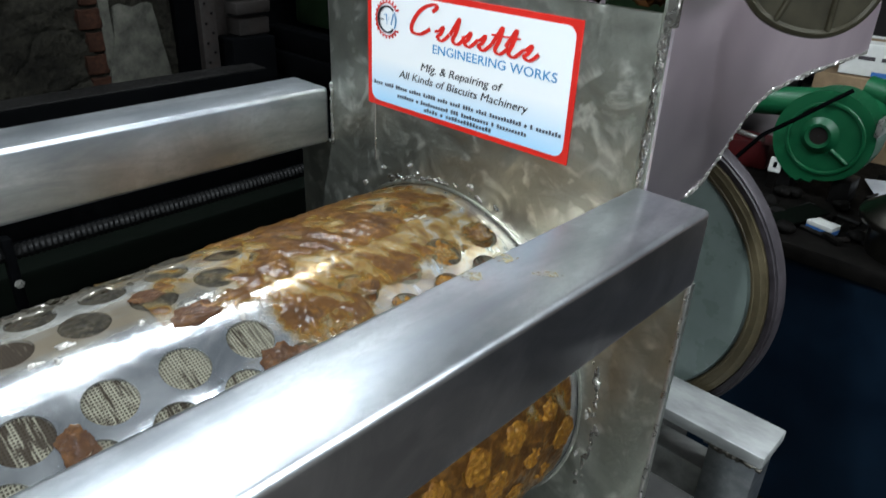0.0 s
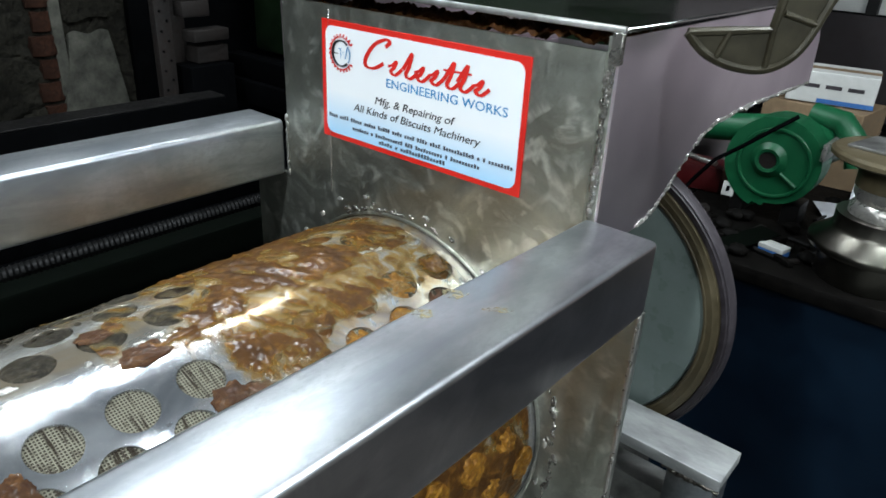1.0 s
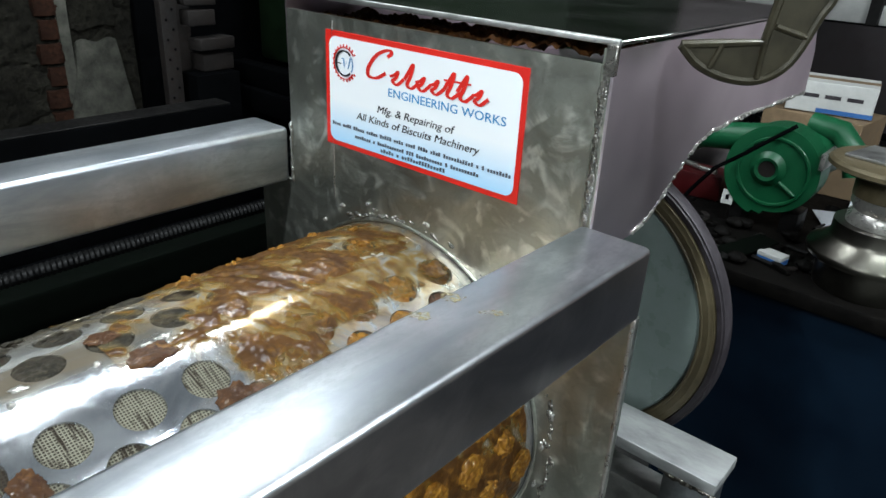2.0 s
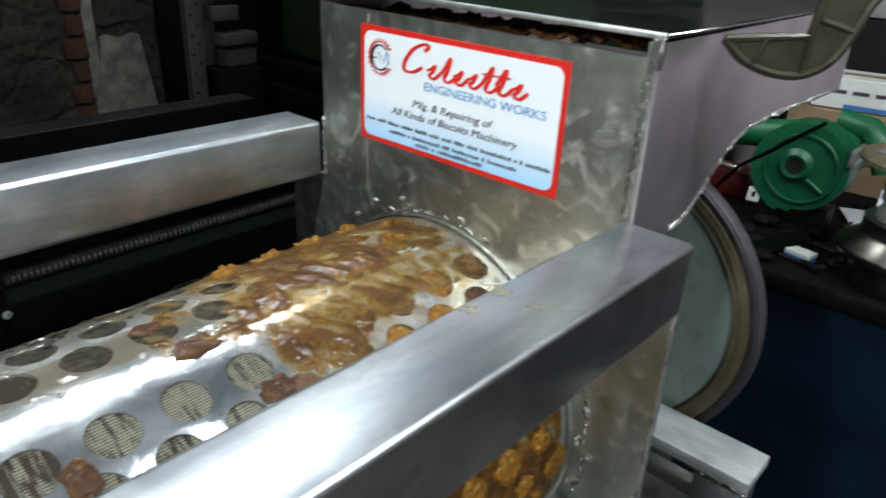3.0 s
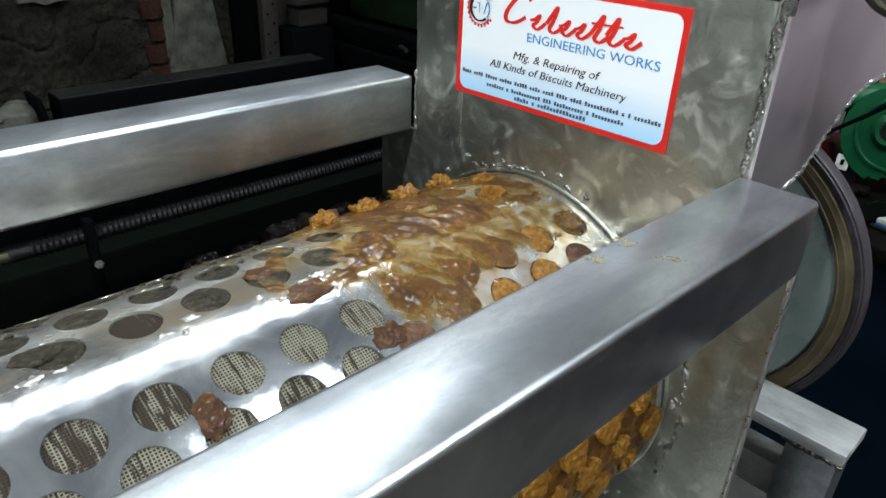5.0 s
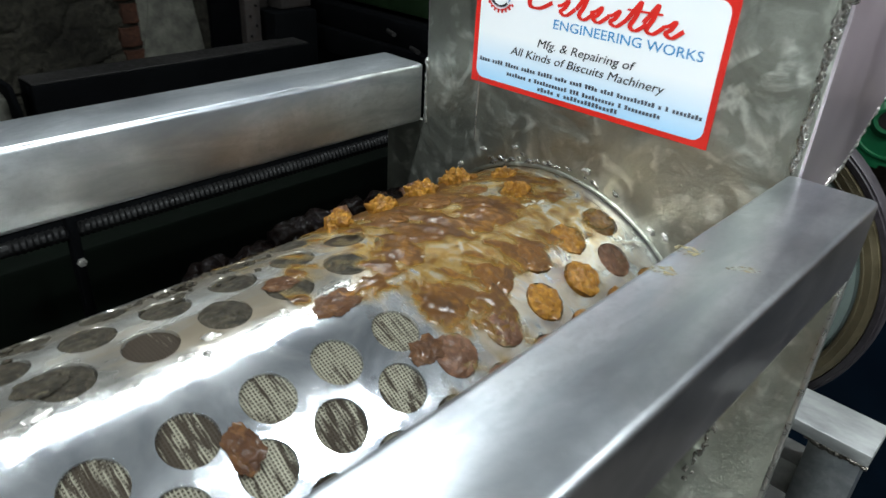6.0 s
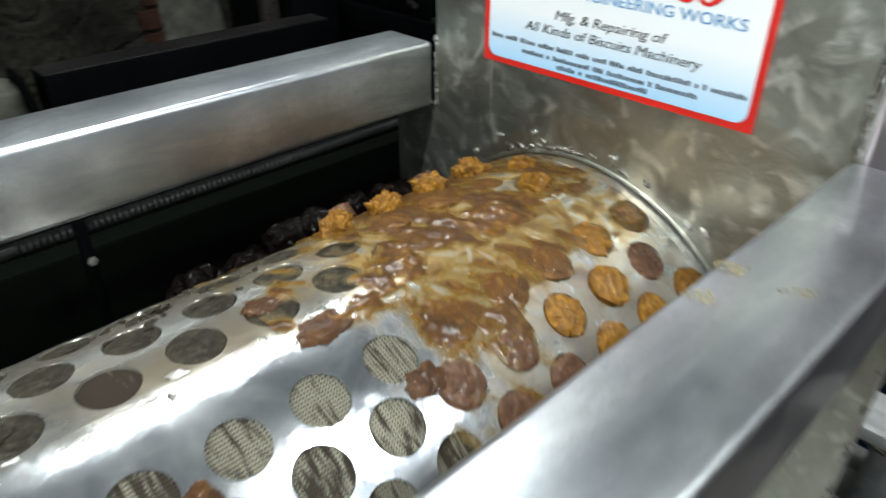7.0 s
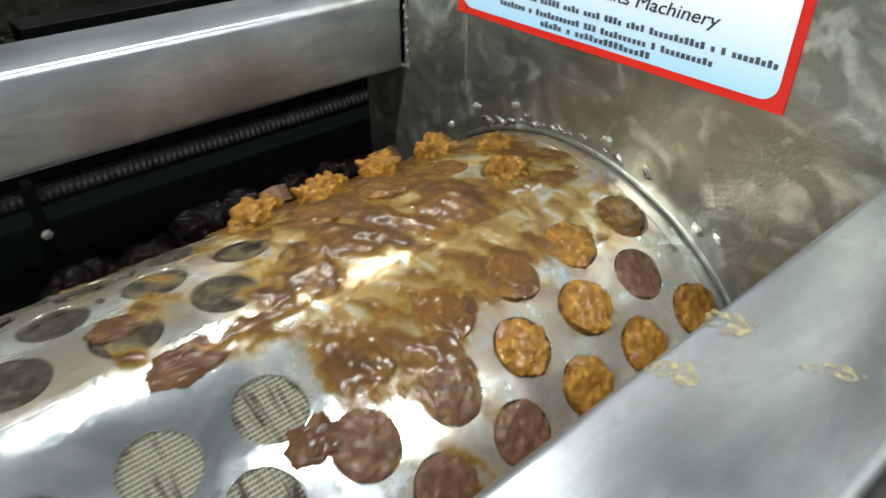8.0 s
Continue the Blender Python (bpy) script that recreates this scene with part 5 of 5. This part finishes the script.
def blower():
    c = Vector((0.245, 1.20, 0.866))
    b = thing("blower", (c.x, c.y, 0.72), "green enamelled centrifugal blower with a snail housing", "blower")
    # housing: spiral outline growing towards the outlet
    outline = []
    for k in range(64):
        a = 2 * math.pi * k / 64
        r = 0.098 + 0.020 * ((k / 64 + 0.28) % 1.0)
        outline.append((c.x + r * math.cos(a), c.z + r * math.sin(a)))
    part("housing", prism(outline, 0.085, "Y", c.y - 0.04, 0.010), GREEN, b)
    ring = lathe([(0.076, 0.0), (0.078, -0.0025), (0.083, -0.0025), (0.085, 0.0), (0.076, 0.001)], "Y", 48)
    part("face_ring", turned(ring, (c.x, c.y - 0.042, c.z)), GREEN, b)
    hub = lathe([(0.020, -0.004), (0.021, -0.010), (0.028, -0.012), (0.034, -0.006), (0.042, 0.0), (0.020, 0.0)], "Y", 32)
    part("inlet", turned(hub, (c.x - 0.012, c.y - 0.042, c.z + 0.006)), GREEN, b)
    part("inlet_mesh", turned(lathe([(0.001, 0), (0.021, 0.0), (0.021, 0.002), (0.001, 0.002)], "Y", 24), (c.x - 0.012, c.y - 0.049, c.z + 0.006)), WOOD, b, "dark rusty inlet mesh")
    part("rib", rod([(c.x + 0.02, c.y - 0.045, c.z - 0.02), (c.x + 0.06, c.y - 0.043, c.z - 0.045)], 0.005), GREEN, b)
    part("outlet", rod([(c.x - 0.02, c.y + 0.005, c.z + 0.072), (c.x - 0.10, c.y + 0.0, c.z + 0.058), (c.x - 0.20, c.y - 0.01, c.z + 0.045)], 0.034, 20), GREEN, b)
    part("outlet_lip", turned(lathe([(0.030, 0), (0.040, 0), (0.040, 0.012), (0.030, 0.012)], "X", 24), (c.x - 0.205, c.y - 0.01, c.z + 0.045)), IRON, b)
    part("motor", rod([(c.x + 0.04, c.y + 0.05, c.z + 0.03), (c.x + 0.075, c.y + 0.16, c.z + 0.05)], 0.060, 24), GREEN, b)
    part("elbow", rod([(c.x + 0.03, c.y + 0.08, c.z + 0.105), (c.x + 0.10, c.y + 0.07, c.z + 0.10), (c.x + 0.145, c.y + 0.05, c.z + 0.06), (c.x + 0.16, c.y + 0.04, c.z + 0.01)], 0.028, 18), GREEN, b)
    part("clip", box(c.x + 0.095, c.x + 0.107, c.y - 0.05, c.y + 0.05, c.z + 0.03, c.z + 0.07, 0.003), WELD, b)
    for x in (-0.07, 0.06):
        part("foot", box(c.x + x - 0.02, c.x + x + 0.02, c.y - 0.03, c.y + 0.05, 0.7205, 0.775, 0.003), IRON, b)
    cable = [(c.x + 0.03, c.y - 0.05, c.z + 0.12), (c.x - 0.01, c.y - 0.075, c.z + 0.085), (c.x - 0.06, c.y - 0.085, c.z + 0.04), (c.x - 0.12, c.y - 0.09, c.z - 0.01), (c.x - 0.16, c.y - 0.1, c.z - 0.07), (c.x - 0.2, c.y - 0.1, 0.726)]
    part("cable", rod(cable, 0.005, 8), BLACK, b, "black cable")


blower()


def pulleys():
    x, y = 0.515, 1.0
    z = 0.7205
    specs = [([(0.02, 0), (0.098, 0), (0.10, 0.004), (0.10, 0.044), (0.092, 0.05), (0.02, 0.05)], 0.05, TURNED, "turned steel pulley, dark with oil"),
             ([(0.02, 0), (0.125, 0), (0.128, 0.006), (0.126, 0.012), (0.094, 0.03), (0.09, 0.036), (0.09, 0.055), (0.02, 0.055)], 0.055, TURNED, "dull flanged steel pulley"),
             ([(0.02, 0), (0.07, 0), (0.07, 0.012), (0.062, 0.02), (0.07, 0.03), (0.07, 0.042), (0.02, 0.042)], 0.042, WELD, "small bright grooved pulley"),
             ([(0.02, 0), (0.072, 0), (0.072, 0.036), (0.120, 0.040), (0.130, 0.044), (0.130, 0.050), (0.124, 0.054), (0.02, 0.054)], 0.054, TAN, "brown rusty flanged pulley")]
    for prof, h, mat, lab in specs:
        prof, h = [(r, 1.32 * q) for r, q in prof], 1.32 * h
        solo("pulley", turned(lathe(prof, "Z", 48), (x, y, z)), mat, (x, y, z), lab, "pulley", "stacked pulleys")
        z += h + 0.0005
    bm = box(-0.10, 0.11, -0.05, 0.07, 0, 0.006, 0.0015)
    turned(bm, (x + 0.01, y - 0.01, z), 0, 0, -14)
    solo("steel_plate", bm, WORN, (x, y, z), "grey scratched steel plate lying on the pulley stack", "plate")


pulleys()


def bench_things():
    def carton(cx, cy, z, a, b, c, rz, mat, lab, marks):
        t = thing("carton", (cx, cy, z), lab, "box", "cartons on the bench")
        part("body", turned(box(-a / 2, a / 2, -b / 2, b / 2, 0, c, 0.002, 1), (cx, cy, z), 0, 0, rz), mat, t)
        part("tape", turned(box(-a / 2 - 0.001, a / 2 + 0.001, -0.022, 0.022, c, c + 0.0008), (cx, cy, z), 0, 0, rz), CARD, t)
        if marks:
            part("stripe", turned(box(-a / 2 + 0.08, a / 2 + 0.001, -b / 2 - 0.0012, -b / 2, 0.002, 0.014), (cx, cy, z), 0, 0, rz), BLUEPRINT, t, "blue stripe")
            for k in range(3):
                part("text_bar", turned(box(-0.07 + 0.055 * k, -0.03 + 0.055 * k, -b / 2 - 0.0012, -b / 2, 0.042, 0.052), (cx, cy, z), 0, 0, rz), RUBBER, t)
    carton(0.235, 1.66, 0.7205, 0.27, 0.2, 0.085, 4, CARD, "brown cardboard carton under others", False)
    carton(0.215, 1.67, 0.8075, 0.27, 0.2, 0.125, -6, CARD, "brown cardboard carton, taped shut", False)
    carton(0.22, 1.68, 0.9355, 0.22, 0.16, 0.085, 10, WHITECARD, "white carton with a blue stripe on top of a brown one", True)
    # small white switch plate
    s = thing("switch_plate", (0.156, 1.16, 0.7205), "small white plastic switch plate standing on the bench", "switch plate")
    part("body", turned(box(-0.014, 0.014, -0.004, 0.004, 0, 0.036, 0.0015), (0.156, 1.16, 0.7590), -12, 0, 8), WHITECARD, s)
    part("rocker", turned(box(-0.004, 0.004, -0.0065, -0.004, 0.012, 0.025, 0.001), (0.156, 1.16, 0.7590), -12, 0, 8), BLACK, s)
    part("stand", box(0.146, 0.166, 1.155, 1.175, 0.7205, 0.7605), SCRAP, s)
    for i, (x, y, z, rx, ry, rz, a, b) in enumerate(((0.44, 1.36, 0.74, 55, 10, 20, 0.10, 0.14), (0.50, 1.45, 0.74, 62, -5, -15, 0.12, 0.15), (0.42, 1.28, 0.725, 4, 0, 30, 0.10, 0.13))):
        bm = box(-a / 2, a / 2, 0, b, 0, 0.0012)
        turned(bm, (x, y, z), rx, ry, rz)
        solo("paper_sheet", bm, PAPER, (x, y, z), "crumpled white paper sheet among the clutter", "paper", "loose papers")
    box_w = thing("small_box", (0.335, 0.98, 0.7205), "small white and blue cardboard box", "box")
    part("body", turned(box(-0.028, 0.028, -0.018, 0.018, 0.012, 0.022, 0.001), (0.335, 0.98, 0.7205), 0, 0, -12), WHITECARD, box_w)
    part("base", turned(box(-0.028, 0.028, -0.018, 0.018, 0.0, 0.0118, 0.001), (0.335, 0.98, 0.7205), 0, 0, -12), BLUEPRINT, box_w, "blue lower half")
    solo("spanner", rod([(-0.02, 1.30, 0.798), (0.03, 1.28, 0.798), (0.08, 1.27, 0.798)], 0.007), WELD, (0.03, 1.28, 0.79), "bright steel spanner lying on a red tool case", "spanner")
    solo("tool_case", turned(box(-0.07, 0.07, -0.05, 0.05, 0, 0.07, 0.008), (0.03, 1.30, 0.7205), 0, 0, 6), REDPLASTIC, (0.03, 1.30, 0.7205), "dark red plastic tool case", "tool case")
    sc = solo("scraper", turned(prism([(-0.03, 0), (0.03, 0), (0.045, 0.14), (-0.01, 0.14)], 0.004, "Z", 0, 0.001), (0.235, 0.915, 0.7205), 12, 0, -25), DARKGREEN, (0.235, 0.915, 0.7205), "dark green sheet offcut", "sheet offcut")
    rnd = random.Random(21)
    spots = [(rnd.uniform(0.08, 0.42), rnd.uniform(0.90, 1.14)) for _ in range(46)] + [(rnd.uniform(0.34, 0.75), rnd.uniform(1.15, 1.6)) for _ in range(26)]
    for i, (x, y) in enumerate(spots):
        kind = rnd.random()
        z = 0.7205
        if kind < 0.35:
            bm = box(-rnd.uniform(0.012, 0.03), rnd.uniform(0.012, 0.03), -0.008, 0.008, 0, rnd.uniform(0.006, 0.016), 0.002)
            turned(bm, (x, y, z), 0, 0, rnd.uniform(0, 180))
            solo("metal_block", bm, rnd.choice((SCRAP, IRON, IRON, WOOD)), (x, y, z), "small dirty metal block among the scrap", "metal block", "scrap on the bench")
        elif kind < 0.6:
            r = rnd.uniform(0.006, 0.014)
            bm = lathe([(0.3 * r, 0), (r, 0), (r, 0.008), (0.3 * r, 0.008)], "Z", 12)
            turned(bm, (x, y, z), 0, 0, 0)
            solo("washer", bm, rnd.choice((IRON, TURNED, SCRAP)), (x, y, z), "thick dirty steel washer among the scrap", "washer", "scrap on the bench")
        elif kind < 0.8:
            a = rnd.uniform(0, 6.28)
            bm = rod([(x, y, z + 0.006), (x + 0.05 * math.cos(a), y + 0.05 * math.sin(a), z + 0.006)], 0.005, 8)
            solo("steel_bar", bm, rnd.choice((IRON, SCRAP)), (x, y, z), "short oily steel bar among the scrap", "steel bar", "scrap on the bench")
        else:
            solo("scrap_lump", lump((x, y, z + 0.012), 0.02, 0.017, 0.0125, i, 0.3, 60, 3), SCRAP, (x, y, z), "oily lump of scrap", "scrap", "scrap on the bench")


bench_things()


def far_shelf():
    s = thing("shelf", (0.3, 2.75, 0), "dark shelf against the far wall, full of goods", "shelf")
    for z in (0.3, 0.72, 1.10, 1.62):
        part("board", box(-0.9, 0.76, 2.55, 3.0, z - 0.03, z, 0.003), BLACK, s)
    for x in (-0.9, 0.1, 0.76):
        part("upright", box(x - 0.02, x + 0.02, 2.56, 2.98, 0, 2.0), IRON, s)
    part("front_board", box(-0.9, 0.76, 2.545, 2.55, 0.72, 1.098, 0.001, 1), MAROON, s, "dark maroon front board")
    rnd = random.Random(5)
    x = -0.8
    while x < 0.6:
        w, h = rnd.uniform(0.08, 0.2), rnd.uniform(0.07, 0.2)
        bm = box(-w / 2, w / 2, -0.12, 0.12, 0, h, 0.004)
        turned(bm, (x + w / 2, 2.72, 1.1005), 0, 0, rnd.uniform(-9, 9))
        mat, lab = rnd.choice(((CARD, "brown cardboard box on the shelf"), (WHITECARD, "white cardboard box on the shelf"), (CARD, "brown cardboard box on the shelf"), (BLUEPRINT, "blue cardboard box on the shelf")))
        solo("carton", bm, mat, (x + w / 2, 2.72, 1.1), lab, "box", "boxes on the far shelf")
        x += w + rnd.uniform(0.02, 0.06)
    solo("cable", rod([(0.02, 2.3, 1.35), (-0.04, 2.3, 1.2), (-0.12, 2.3, 1.05), (-0.16, 2.3, 0.9), (-0.2, 2.3, 0.0)], 0.008), BLACK, (0, 2.3, 0), "black cable hanging from the shelf", "cable")


MAROON = simple("dark_maroon_board", (0.006, 0.003, 0.004), (0.012, 0.006, 0.007), 0.6, 0, 20)
far_shelf()


# ---- what moves ----
def motions():
    """The dough is pressed slowly out of the drum's holes."""
    for ob, a, y, h0, h1, spin in PLUGS:
        rows = []
        for t, k in ((0.0, 0.0), (1.2, 0.15), (2.5, 0.38), (4.0, 0.66), (5.0, 0.82), (6.5, 0.94), (8.0, 1.0)):
            rows.append((t, drum_pose(a, y, DRUM_R + h0 + (h1 - h0) * k) @ pose(0, 0, 0, 0, 0, spin)))
        walk(ob, rows)


motions()
